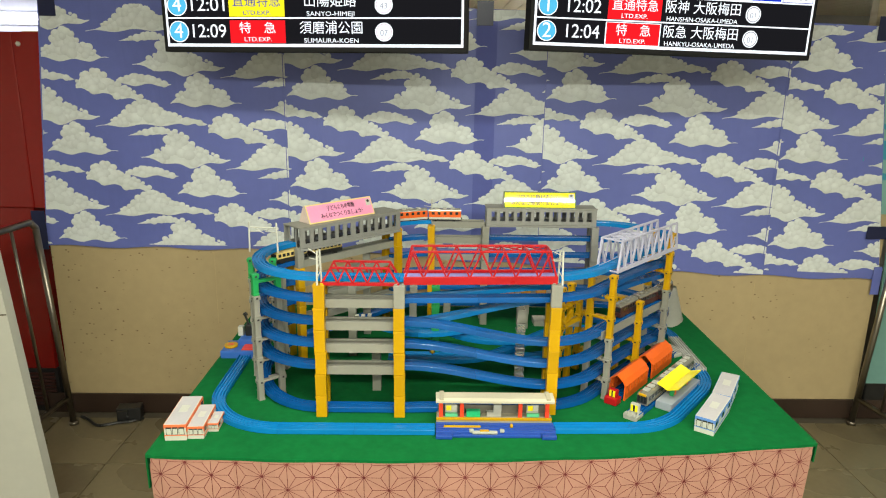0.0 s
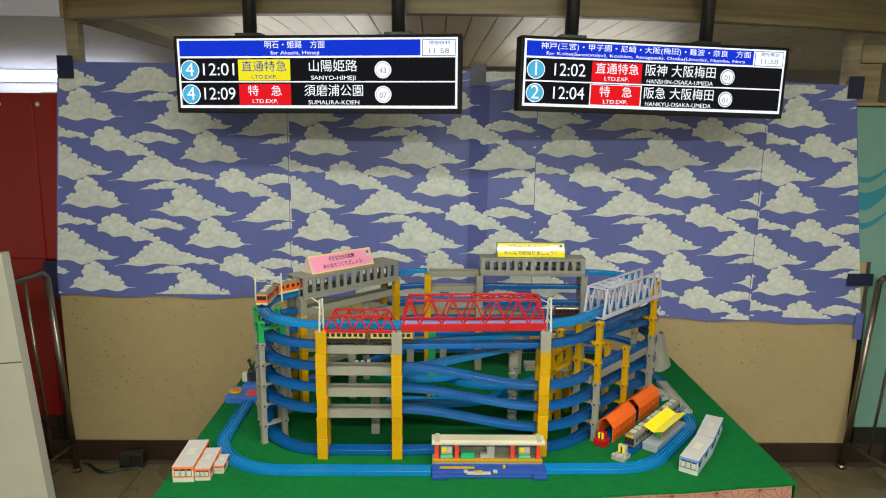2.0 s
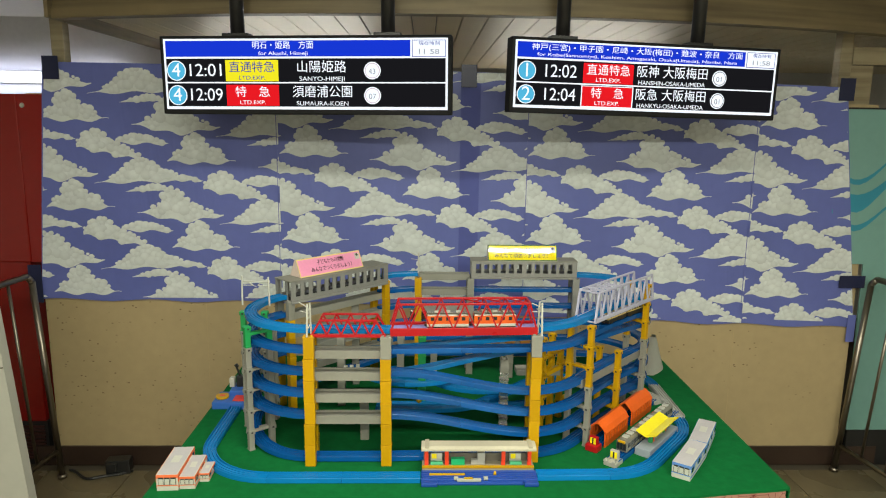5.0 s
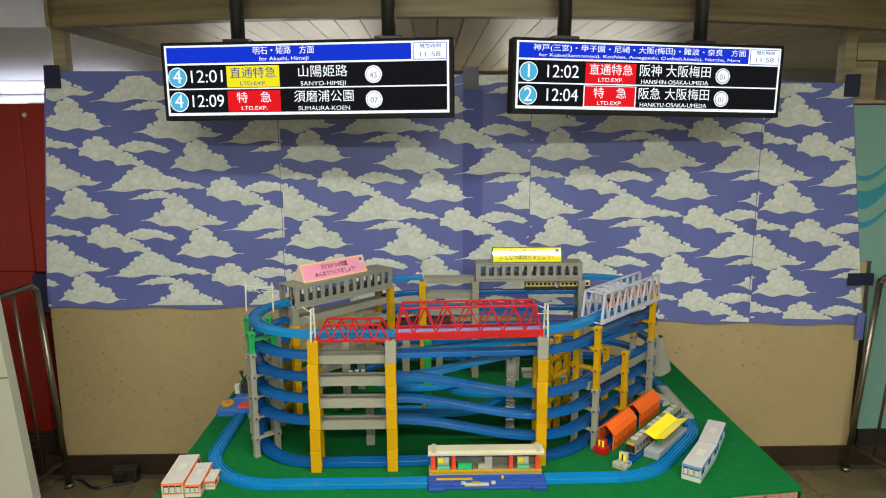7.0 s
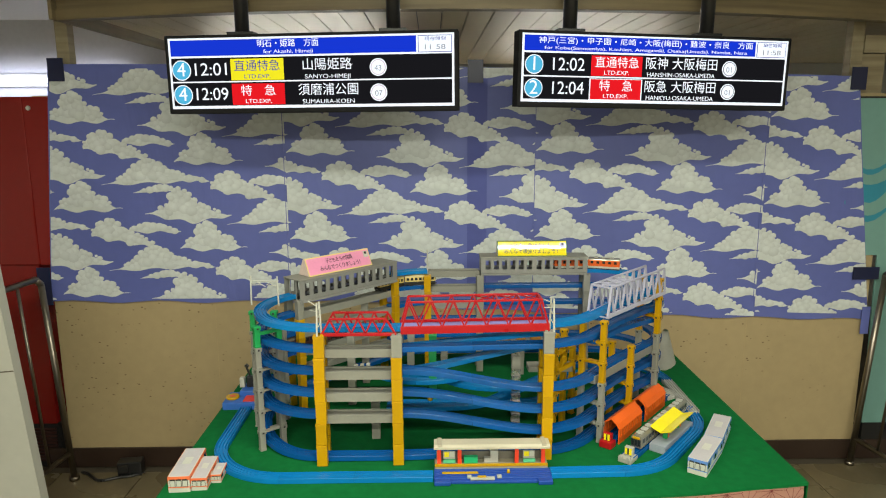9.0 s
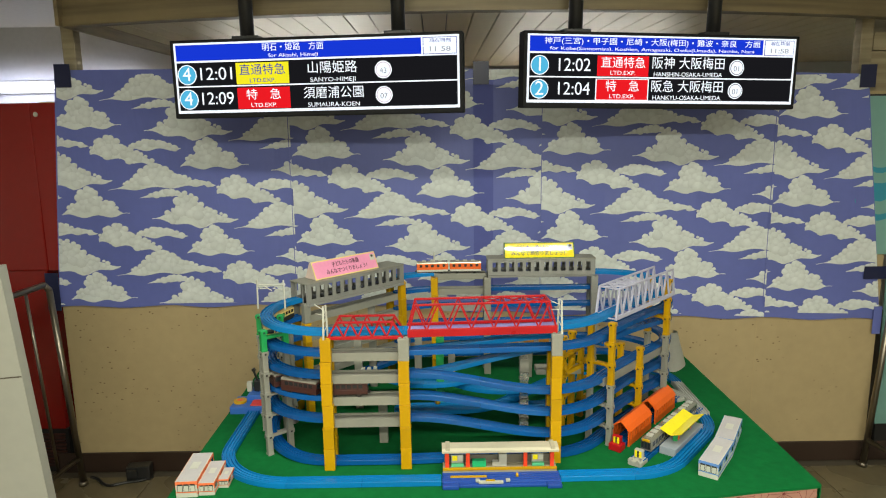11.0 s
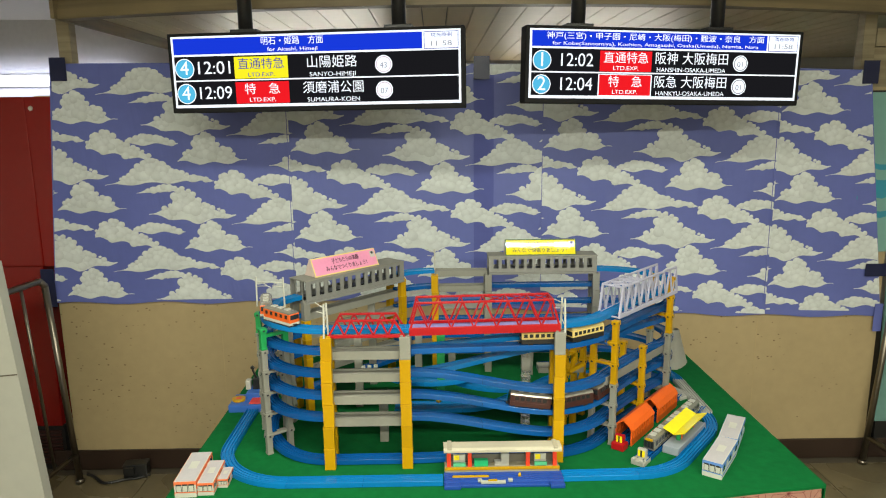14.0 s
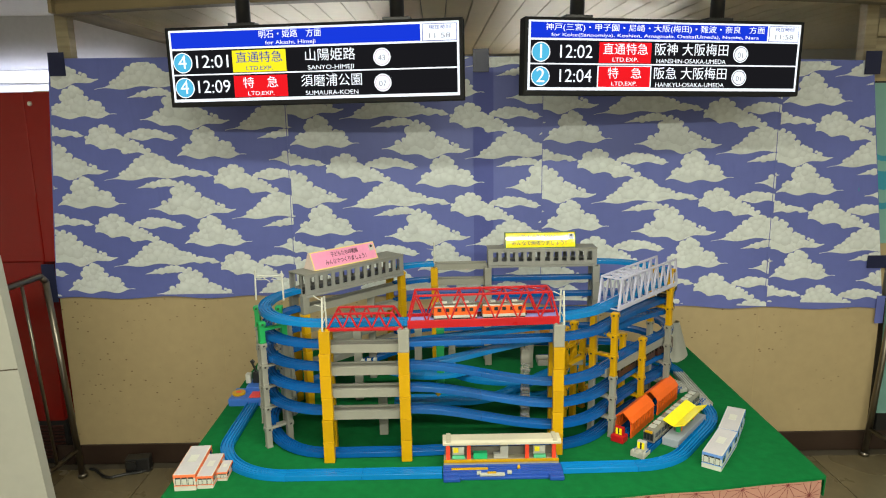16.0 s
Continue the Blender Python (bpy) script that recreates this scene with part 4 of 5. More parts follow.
S_WHITE, S_BLUE, S_BLACK = lit("screen_white", (0.90, 0.95, 1.0), 1.15), lit("screen_blue", (0.01, 0.045, 0.75), 0.9), lit("screen_black", (0.010, 0.010, 0.012), 1.0)
S_CYAN, S_YEL, S_RED = lit("screen_cyan", (0.10, 0.55, 0.85), 0.9), lit("screen_yellow", (0.95, 0.85, 0.02), 1.0), lit("screen_red", (0.85, 0.012, 0.018), 1.0)
S_NAVY, S_GREY, S_PINK = lit("screen_navy", (0.03, 0.06, 0.40), 0.9), lit("screen_grey", (0.35, 0.36, 0.40), 0.9), lit("screen_pink", (0.85, 0.72, 0.80), 0.9)


def display(at, W, Hh, head_ja, head_en, rows, clock, label, posts, cols):
    c_type, c_ja, c_code, c_time = cols
    t = thing("departure_display", label, "display", at, "departure displays")
    CASE = mat("matt_black_case", (0.010, 0.010, 0.011), 0.75, spec=0.2) if "matt_black_case" not in bpy.data.materials else bpy.data.materials["matt_black_case"]
    part("case", box(B(), 0, W, 0, 0.07, 0, Hh, bev=0.004), CASE, t)
    b = 0.014
    part("screen", box(B(), b, W - b, -0.001, 0.002, b * 1.3, Hh - b * 0.8), S_WHITE, t, "lit screen")
    y = -0.0016

    def patch(nm, x0, x1, z0, z1, m, yy=y, lb=""):
        return part(nm, box(B(), x0, x1, yy, yy + 0.0005, z0, z1), m, t, lb)
    hz0, hz1 = Hh * 0.735, Hh * 0.935
    header = patch("header", 0.022, W * 0.862, hz0, hz1, S_BLUE, lb="blue header band")
    patch("clock_edge", W * 0.868, W - 0.022, hz0 - 0.002, hz1, S_NAVY)
    field = patch("clock_field", W * 0.870, W - 0.024, hz0, hz1 - 0.002, S_WHITE, y - 0.0006)
    r_h = (hz0 - 0.008 - b * 1.9) / 2
    zs = [hz0 - 0.007 - r_h, b * 1.9 - 0.001]
    bars = []
    for z in zs:
        bars.append(patch("black_band", 0.022, W - 0.022, z + 0.003, z + r_h, S_BLACK, lb="black timetable row"))
    yt = y - 0.0012
    cx = W * 0.43 if len(head_ja) < 12 else W * 0.46
    writing("lettering", head_ja, 0.030 if len(head_ja) < 12 else 0.026, S_WHITE, header, pose(cx, yt, hz1 - 0.018), W * (0.21 if len(head_ja) < 12 else 0.78))
    writing("lettering", head_en, 0.019 if len(head_ja) < 12 else 0.016, S_WHITE, header, pose(cx, yt, hz0 + 0.011), W * (0.17 if len(head_ja) < 12 else 0.74))
    writing("lettering", "現在時刻", 0.015, S_NAVY, field, pose(W * 0.925, yt - 0.0006, hz1 - 0.013), W * 0.070)
    writing("lettering", clock, 0.024, S_GREY, field, pose(W * 0.925, yt - 0.0006, hz0 + 0.015), W * 0.068)
    for band, z, (plat, tm, kind, col, fcol, ja, en, wja, wen, code, ccol) in zip(bars, zs, rows):
        zc = z + r_h * 0.5
        d = cyl(B(), (0, 0.0, 0), (0, -0.0008, 0), r_h * 0.42, 24)
        part("platform_disc", d, S_WHITE, t, at=pose(0.060, y - 0.0002, zc))
        part("platform_disc", cyl(B(), (0, 0.0, 0), (0, -0.0008, 0), r_h * 0.38, 24), S_CYAN, t, at=pose(0.060, y - 0.0008, zc))
        writing("lettering", plat, 0.070, S_WHITE, band, pose(0.060, yt - 0.0010, zc))
        writing("lettering", tm, 0.064, S_WHITE, band, pose(W * c_time, yt, zc), W * 0.112)
        if plat == "2":
            patch("type_rim", W * (c_type - 0.096), W * (c_type + 0.096), z + r_h * 0.03, z + r_h * 0.97, S_WHITE, y - 0.0002)
        svc = patch("type_field", W * (c_type - 0.092), W * (c_type + 0.092), z + r_h * 0.06, z + r_h * 0.94, col, y - 0.0005, "coloured service field")
        writing("lettering", kind, 0.042, fcol, svc, pose(W * c_type, yt - 0.0006, z + r_h * 0.62), W * (0.158 if len(kind) > 3 else 0.12))
        writing("lettering", "LTD.EXP.", 0.020, fcol, svc, pose(W * c_type, yt - 0.0006, z + r_h * 0.20), W * 0.09)
        x = W * c_ja
        writing("lettering", ja, 0.046, S_WHITE, band, pose(x, yt, z + r_h * 0.63), W * wja)
        writing("lettering", en, 0.022, S_WHITE, band, pose(x, yt, z + r_h * 0.16), W * wen)
        xc = W * c_code
        part("code_ring", cyl(B(), (0, 0, 0), (0, -0.0008, 0), r_h * 0.36, 24), S_WHITE, t, at=pose(xc, y - 0.0002, zc))
        part("code_ring", cyl(B(), (0, 0, 0), (0, -0.0008, 0), r_h * 0.32, 24), ccol, t, at=pose(xc, y - 0.0008, zc))
        part("code_ring", cyl(B(), (0, 0, 0), (0, -0.0008, 0), r_h * 0.28, 24), S_WHITE, t, at=pose(xc, y - 0.0014, zc))
        writing("lettering", code, 0.028, S_GREY, band, pose(xc, yt - 0.0014, zc - 0.004))
    for x in posts:
        part("hanger_post", cyl(B(), (x, 0.05, Hh - 0.002), (x, 0.05, 2.50 - at.translation.z), 0.026, 18), BLACK, t, "black steel hanger post")
        part("bracket", box(B(), x - 0.05, x + 0.05, 0.02, 0.075, Hh, Hh + 0.012, bev=0.002), BLACK, t)


def displays():
    a, b = Vector((-0.888, 0.82, 1.700)), Vector((0.201, 0.70, 1.719))
    yaw = math.degrees(math.atan2(b.y - a.y, b.x - a.x))
    display(pose(*a, 0, -0.4, yaw), 1.095, 0.285, "明石・姫路　方面", "for Akashi, Himeji",
            [("4", "12:01", "直通特急", S_YEL, S_NAVY, "山陽姫路", "SANYO-HIMEJI", 0.168, 0.155, "43", S_PINK), ("4", "12:09", "特　急", S_RED, S_WHITE, "須磨浦公園", "SUMAURA-KOEN", 0.205, 0.178, "07", S_PINK)], "11 58",
            "wide lit departure display hanging above the table", (0.283, 0.855), (0.320, 0.562, 0.734, 0.158))
    a, b = Vector((0.412, 0.70, 1.722)), Vector((1.472, 0.84, 1.706))
    yaw = math.degrees(math.atan2(b.y - a.y, b.x - a.x))
    display(pose(*a, 0, 0.9, yaw), 1.069, 0.27, "神戸(三宮)・甲子園・尼崎・大阪(梅田)・難波・奈良　方面", "for Kobe(Sannomiya), Koshien, Amagasaki, Osaka(Umeda), Namba, Nara",
            [("1", "12:02", "直通特急", S_RED, S_WHITE, "阪神 大阪梅田", "HANSHIN-OSAKA-UMEDA", 0.265, 0.252, "01", S_GREY), ("2", "12:04", "特　急", S_RED, S_WHITE, "阪急 大阪梅田", "HANKYU-OSAKA-UMEDA", 0.265, 0.252, "01", S_GREY)], "11:58",
            "wide lit departure display angled beside another", (0.205, 0.745), (0.350, 0.588, 0.768, 0.178))


displays()


# ---- sides of the hall ----
def sides():
    r = thing("red_cabinet", "glossy red wall cabinet with a black vent below", "cabinet", pose(-1.58, WY - 0.0095, 0))
    part("front_panel", box(B(), -0.14, 0.0, 0.0, 0.008, 1.02, 1.785, bev=0.002), REDP, r)
    part("upper_body", box(B(), -1.4, -0.14, -0.003, 0.24, 1.02, 1.785, bev=0.006), REDP, r)
    part("lower_body", box(B(), -1.4, -0.155, 0.012, 0.24, 0.225, 1.02, bev=0.004), REDP, r)
    part("plinth", box(B(), -1.4, -0.150, 0.016, 0.24, 0.0, 0.225), BLACK, r)
    for i in range(10):
        part("vent_slat", box(B(), -0.42, -0.165, 0.008, 0.017, 0.03 + i * 0.018, 0.040 + i * 0.018, bev=0.001), BROWN, r)
    for x in (-0.115, -0.29, -0.60):
        part("screw_cap", cyl(B(), (x, -0.003, 1.735), (x, -0.009, 1.735), 0.011, 14, 0.008), WHITE, r, "white screw cap")
    # pale wall above and behind it
    w = thing("white_screen", "tall white hoarding panel at the side of the display", "panel", pose(-1.25, 0.3, 0, 0, 0, 0))
    m = Matrix.Rotation(radians(-4.6), 4, "Y")
    part("board", box(B(), -0.9, 0.0, -0.02, 0.02, 0.005, 1.25, Matrix.Translation((0.075, 0, 0)) @ m), WPANEL, w)
    part("board_joint", box(B(), -0.9, -0.0015, -0.0212, -0.02, 0.885, 0.889, Matrix.Translation((0.075, 0, 0)) @ m), GROUT, w)
    tp = thing("teal_panel", "pale teal panel painted with blue waves", "panel", pose(0, WY - 0.0095, 0))
    part("board", prism(B(), [(2.02, 1.772), (3.4, 1.772), (3.4, 0.19), (2.235, 0.19), (2.215, 1.04), (2.02, 1.04)], 0.0, 0.008), TEAL, tp)
    part("foot", box(B(), 2.24, 3.4, 0.0, 0.02, 0.0, 0.188), BLACK, tp)
    for k, (z0, wid) in enumerate(((1.432, 0.010), (1.335, 0.034), (1.222, 0.012))):
        bm = B()
        n = 44
        pts = []
        for i in range(n + 1):
            u = i / n
            x = 2.03 + u * 1.3
            z = z0 + 0.075 * (1 - math.cos((x - 2.135) * 13.5)) - 0.01 * k * math.sin(x * 9)
            pts.append((x, z, wid * (0.65 + 0.6 * math.sin((x - 2.0) * 11) ** 2)))
        for (xa, za, wa), (xb, zb, wb) in zip(pts, pts[1:]):
            bm.faces.new([bm.verts.new(q) for q in ((xa, -0.0015, za - wa), (xb, -0.0015, zb - wb), (xb, -0.0015, zb + wb), (xa, -0.0015, za + wa))])
        part("wave", bm, TEALW, tp, "painted blue wave")
    part("top_edge", box(B(), 2.02, 3.4, -0.002, 0.010, 1.768, 1.776), BLACK, tp)
    # steel barriers
    for foot, lean, vec, hgt in ((Vector((-1.605, 1.18, 0)), -0.055, Vector((-0.10, -0.98, 0)), 0.985), (Vector((2.155, 1.24, 0)), 0.072, Vector((0.12, -0.97, 0)), 0.985)):
        b = thing("steel_barrier", "tubular brushed steel crowd barrier standing on the floor", "barrier", Matrix.Translation(foot), "steel barriers")
        top = Vector((lean, 0, hgt))
        rr = 0.014
        ends = [Vector((0, 0, 0)), vec * 0.75]
        for e in ends:
            part("post", cyl(B(), e, e + top * 0.97, rr, 14), STEEL, b)
            part("foot_cap", cyl(B(), e, e + Vector((0, 0, 0.02)), rr * 1.5, 14), STEEL, b)
        bm = B()
        cyl(bm, top * 0.97, top + vec * 0.03, rr, 14)
        cyl(bm, top + vec * 0.03, top + vec * 0.72, rr, 14)
        cyl(bm, top + vec * 0.72, ends[1] + top * 0.97, rr, 14)
        part("top_rail", bm, STEEL, b)
        part("lower_rail", cyl(B(), top * 0.14, vec * 0.75 + top * 0.14, rr * 0.8, 12), STEEL, b)
        for k in range(1, 5):
            e = vec * 0.15 * k
            part("bar", cyl(B(), e + top * 0.14, e + top * 0.995, 0.007, 10), STEEL, b)
    # floor clutter
    c = thing("power_box", "small black power box on the floor by the wall", "power box", pose(-1.36, 1.235, 0, 0, 0, 8))
    part("body", box(B(), -0.055, 0.055, -0.030, 0.030, 0, 0.072, bev=0.006), BLACK, c)
    part("plug", box(B(), -0.045, 0.0, -0.05, -0.035, 0.03, 0.065, bev=0.003), BLACK, c)
    cb = thing("black_cable", "black cable lying along the skirting", "cable")
    bm = B()
    last = None
    for i in range(25):
        u = i / 24
        p = (-1.60 + u * 0.30, 1.24 - 0.075 * math.sin(u * math.pi) + 0.01 * math.sin(u * 12), 0.008)
        if last:
            cyl(bm, last, p, 0.007, 8)
        last = p
    part("cord", bm, BLACK, cb)


sides()


# ---- things on the table ----
def station():
    s = thing("toy_station", "toy station with cream roof on a blue track base", "toy station", pose(0.102, -0.128, T))
    W = 0.322
    bm = B()
    box(bm, 0.0, W, 0.012, 0.066, 0.0, 0.014, bev=0.002)
    box(bm, 0.0, 0.045, -0.006, 0.012, 0.0, 0.012, bev=0.003)
    box(bm, W - 0.040, W, -0.006, 0.012, 0.0, 0.012, bev=0.003)
    box(bm, 0.045, W - 0.040, 0.004, 0.013, 0.0, 0.008, bev=0.002)
    part("base", bm, NAVY, s)
    bm = B()
    for y in (0.014, 0.026, 0.038, 0.047):
        box(bm, 0.001, W - 0.001, y, y + 0.004, 0.0135, 0.0165, bev=0.0006)
    part("track_groove", bm, NAVY, s)
    part("stop_lever", box(B(), 0.022, 0.122, 0.029, 0.039, 0.0145, 0.019, bev=0.003), YELLOW, s, "yellow stop lever")
    part("switch_plate", box(B(), 0.098, 0.165, 0.006, 0.016, 0.009, 0.0165, bev=0.002), LGREY, s, "grey switch plate")
    part("switch", box(B(), 0.118, 0.142, 0.008, 0.014, 0.0155, 0.020, bev=0.001), YELLOW, s, "yellow switch")
    for x in (0.09, 0.172):
        part("switch_foot", box(B(), x, x + 0.012, 0.012, 0.022, 0.009, 0.018, bev=0.001), LGREY, s)
    part("knob", cyl(B(), (0.205, 0.036, 0.014), (0.205, 0.036, 0.024), 0.005, 10, 0.003), YELLOW, s)
    part("platform", box(B(), 0.002, W - 0.004, 0.062, 0.100, 0.0, 0.026, bev=0.0015), mat("platform_grey", (0.30, 0.27, 0.20), 0.5), s)
    part("platform_edge", box(B(), 0.002, W - 0.004, 0.0605, 0.066, 0.020, 0.0275, bev=0.001), YELLOW, s, "yellow platform edge")
    for x in (0.009, 0.066, 0.226, 0.300):
        part("pillar", box(B(), x, x + 0.011, 0.067, 0.076, 0.026, 0.078, bev=0.001), REDOR, s, "orange pillar")
    for x in (0.026, 0.250):
        part("poster", box(B(), x, x + 0.033, 0.078, 0.080, 0.030, 0.058), LGREY, s)
        part("poster_map", box(B(), x + 0.003, x + 0.017, 0.0765, 0.078, 0.042, 0.056), YELC, s)
        part("poster_note", box(B(), x + 0.019, x + 0.031, 0.0765, 0.078, 0.042, 0.056), WHITE, s)
        part("bench", box(B(), x, x + 0.034, 0.068, 0.077, 0.027, 0.036, bev=0.001), mat("mint_plastic", (0.08, 0.42, 0.22), 0.4), s)
    part("kiosk", box(B(), 0.084, 0.122, 0.066, 0.080, 0.027, 0.046, bev=0.001), mat("kiosk_green", (0.01, 0.36, 0.14), 0.4), s, "green kiosk")
    part("booth", box(B(), 0.158, 0.180, 0.070, 0.088, 0.027, 0.062, bev=0.001), LGREY, s, "grey ticket booth")
    part("booth_desk", box(B(), 0.140, 0.160, 0.070, 0.084, 0.027, 0.040, bev=0.001), LGREY, s)
    part("back_wall", box(B(), 0.006, W - 0.010, 0.094, 0.098, 0.026, 0.050), mat("tinted_wall", (0.12, 0.11, 0.09), 0.4), s)
    bm = B()
    prism(bm, [(-0.026, 0.076), (0.026, 0.076), (0.026, 0.082), (0.018, 0.087), (-0.018, 0.087), (-0.026, 0.082)], 0.0, W, Matrix.Translation((0.0, 0.078, 0)) @ Matrix.Rotation(radians(-90), 4, "Z"))
    part("roof", bm, mat("ivory_plastic", (0.42, 0.39, 0.30), 0.45), s, "ivory ribbed roof")
    for x in (0.010, W - 0.022):
        part("roof_cap", box(B(), x, x + 0.012, 0.054, 0.100, 0.083, 0.0895, bev=0.001), mat("ivory_cap", (0.36, 0.33, 0.25), 0.5), s)
    for i in range(14):
        part("roof_rib", box(B(), 0.035 + i * 0.018, 0.0362 + i * 0.018, 0.0525, 0.103, 0.0815, 0.0826), mat("ivory_rib", (0.42, 0.39, 0.30), 0.45) if i == 0 else bpy.data.materials["ivory_rib"], s)


station()


def paper_train(at, cars, col, label, face):
    for (L, W, Hh, off) in cars:
        t = thing("paper_train", label, "paper model", at @ off, "paper model trains")
        part("body", box(B(), 0, L, -W / 2, W / 2, 0, Hh, bev=0.0008), WHITE, t)
        part("roof_sheet", box(B(), 0.002, L - 0.002, -W / 2 + 0.003, W / 2 - 0.003, Hh, Hh + 0.0006), CARDG, t, "grey printed roof")
        part("roof_label", box(B(), L * 0.42, L * 0.66, -W * 0.2, W * 0.2, Hh + 0.0006, Hh + 0.0011), WHITE, t)
        for sy in (-1, 1):
            y0, y1 = sorted((sy * W / 2, sy * (W / 2 + 0.0006)))
            part("side_band", box(B(), 0, L, y0, y1, Hh * 0.52, Hh * 1.0), col, t, "coloured side band")
            part("side_stripe", box(B(), 0, L, y0, y1, Hh * 0.18, Hh * 0.26), col, t)
            n = max(3, int(L / 0.03))
            for i in range(n):
                c = L * (i + 0.5) / n
                y0, y1 = sorted((sy * (W / 2 + 0.0006), sy * (W / 2 + 0.0010)))
                part("window", box(B(), c - 0.009, c + 0.009, y0, y1, Hh * 0.48, Hh * 0.80), WHITE if i % 2 else GLASSY, t)
        part("front_band", box(B(), -0.0006, 0, -W / 2, W / 2, Hh * 0.78, Hh), face, t)
        part("front_stripe", box(B(), -0.0006, 0, -W / 2, W / 2, Hh * 0.30, Hh * 0.36), col, t)
        for k in (-1, 0, 1):
            part("front_window_rim", box(B(), -0.0008, 0, k * W * 0.29 - W * 0.125, k * W * 0.29 + W * 0.125, Hh * 0.36, Hh * 0.84), BLACK, t)
            part("front_window", box(B(), -0.0013, -0.0004, k * W * 0.29 - W * 0.10, k * W * 0.29 + W * 0.10, Hh * 0.39, Hh * 0.74), WHITE, t)


paper_train(pose(-0.575, -0.148, T, 0, 0, 93), [(0.160, 0.056, 0.046, pose(0, 0, 0)), (0.122, 0.041, 0.036, pose(0.006, -0.050, 0)), (0.066, 0.026, 0.025, pose(0.042, -0.085, 0))], CARDO, "orange, white and grey folded paper train", CARDO)
paper_train(pose(0.831, -0.091, T, 0, 0, 53.5), [(0.172, 0.052, 0.046, pose(0, 0, 0)), (0.170, 0.052, 0.046, pose(0.174, 0.001, 0, 0, 0, 5))], CARDB, "blue, white and grey folded paper train", CARDB)


def tunnels():
    for ox in (0.0, 0.200):
        t = thing("tunnel_car", "orange plastic arched toy tunnel over a blue track", "toy tunnel", pose(0.643, 0.112, T, 0, 0, 50) @ pose(ox, 0, 0), "orange tunnels")
        L, W, Hh = 0.168, 0.058, 0.050
        for sy in (-1, 1):
            bm = B()
            y0, y1 = sorted((sy * W / 2, sy * (W / 2 - 0.004)))
            box(bm, 0, L, y0, y1, 0, 0.020)
            box(bm, 0, L, y0, y1, 0.046, Hh)
            n = 8
            for i in range(n + 1):
                c = 0.006 + (L - 0.012) * i / n
                box(bm, c - 0.006, c + 0.006, y0, y1, 0.018, 0.046)
            part("side", bm, ORANGE, t)
        bm = B()
        top, inn = [], []
        for (y, z) in ((-W / 2 - 0.002, Hh - 0.003), (-W * 0.36, Hh + 0.012), (-W * 0.03, Hh + 0.026), (W * 0.03, Hh + 0.026), (W * 0.36, Hh + 0.012), (W / 2 + 0.002, Hh - 0.003)):
            top.append((y, z))
            inn.append((y * 0.9, z - 0.004))
        prism(bm, top + inn[::-1], 0, L, Matrix.Rotation(radians(-90), 4, "Z") @ Matrix.Diagonal((-1, 1, 1, 1)))
        part("roof", bm, ORANGE, t)
    bm = sweep([(0, 0, 0, 0), (0.45, 0, 0, 0)])
    tr = thing("tunnel_track", "short blue toy track through the orange tunnels", "toy track", pose(0.643, 0.112, T + 0.001, 0, 0, 50) @ pose(-0.01, 0, 0))
    part("rail", bm, BLUE, tr)
    st = thing("buffer_stop", "red toy buffer stop with a yellow cross plate", "toy buffer", pose(0.628, 0.084, T, 0, 0, 50))
    part("body", box(B(), -0.02, 0.015, -0.02, 0.02, 0, 0.022, bev=0.004), RED, st)
    part("stand", box(B(), -0.008, 0.006, -0.014, 0.014, 0.02, 0.045, bev=0.003), RED, st)
    part("plate", box(B(), -0.0092, -0.008, -0.009, 0.009, 0.023, 0.042), YELC, st, at=None)
    part("plate_cross", box(B(), -0.0098, -0.009, -0.002, 0.002, 0.023, 0.042), BLACK, st)


tunnels()


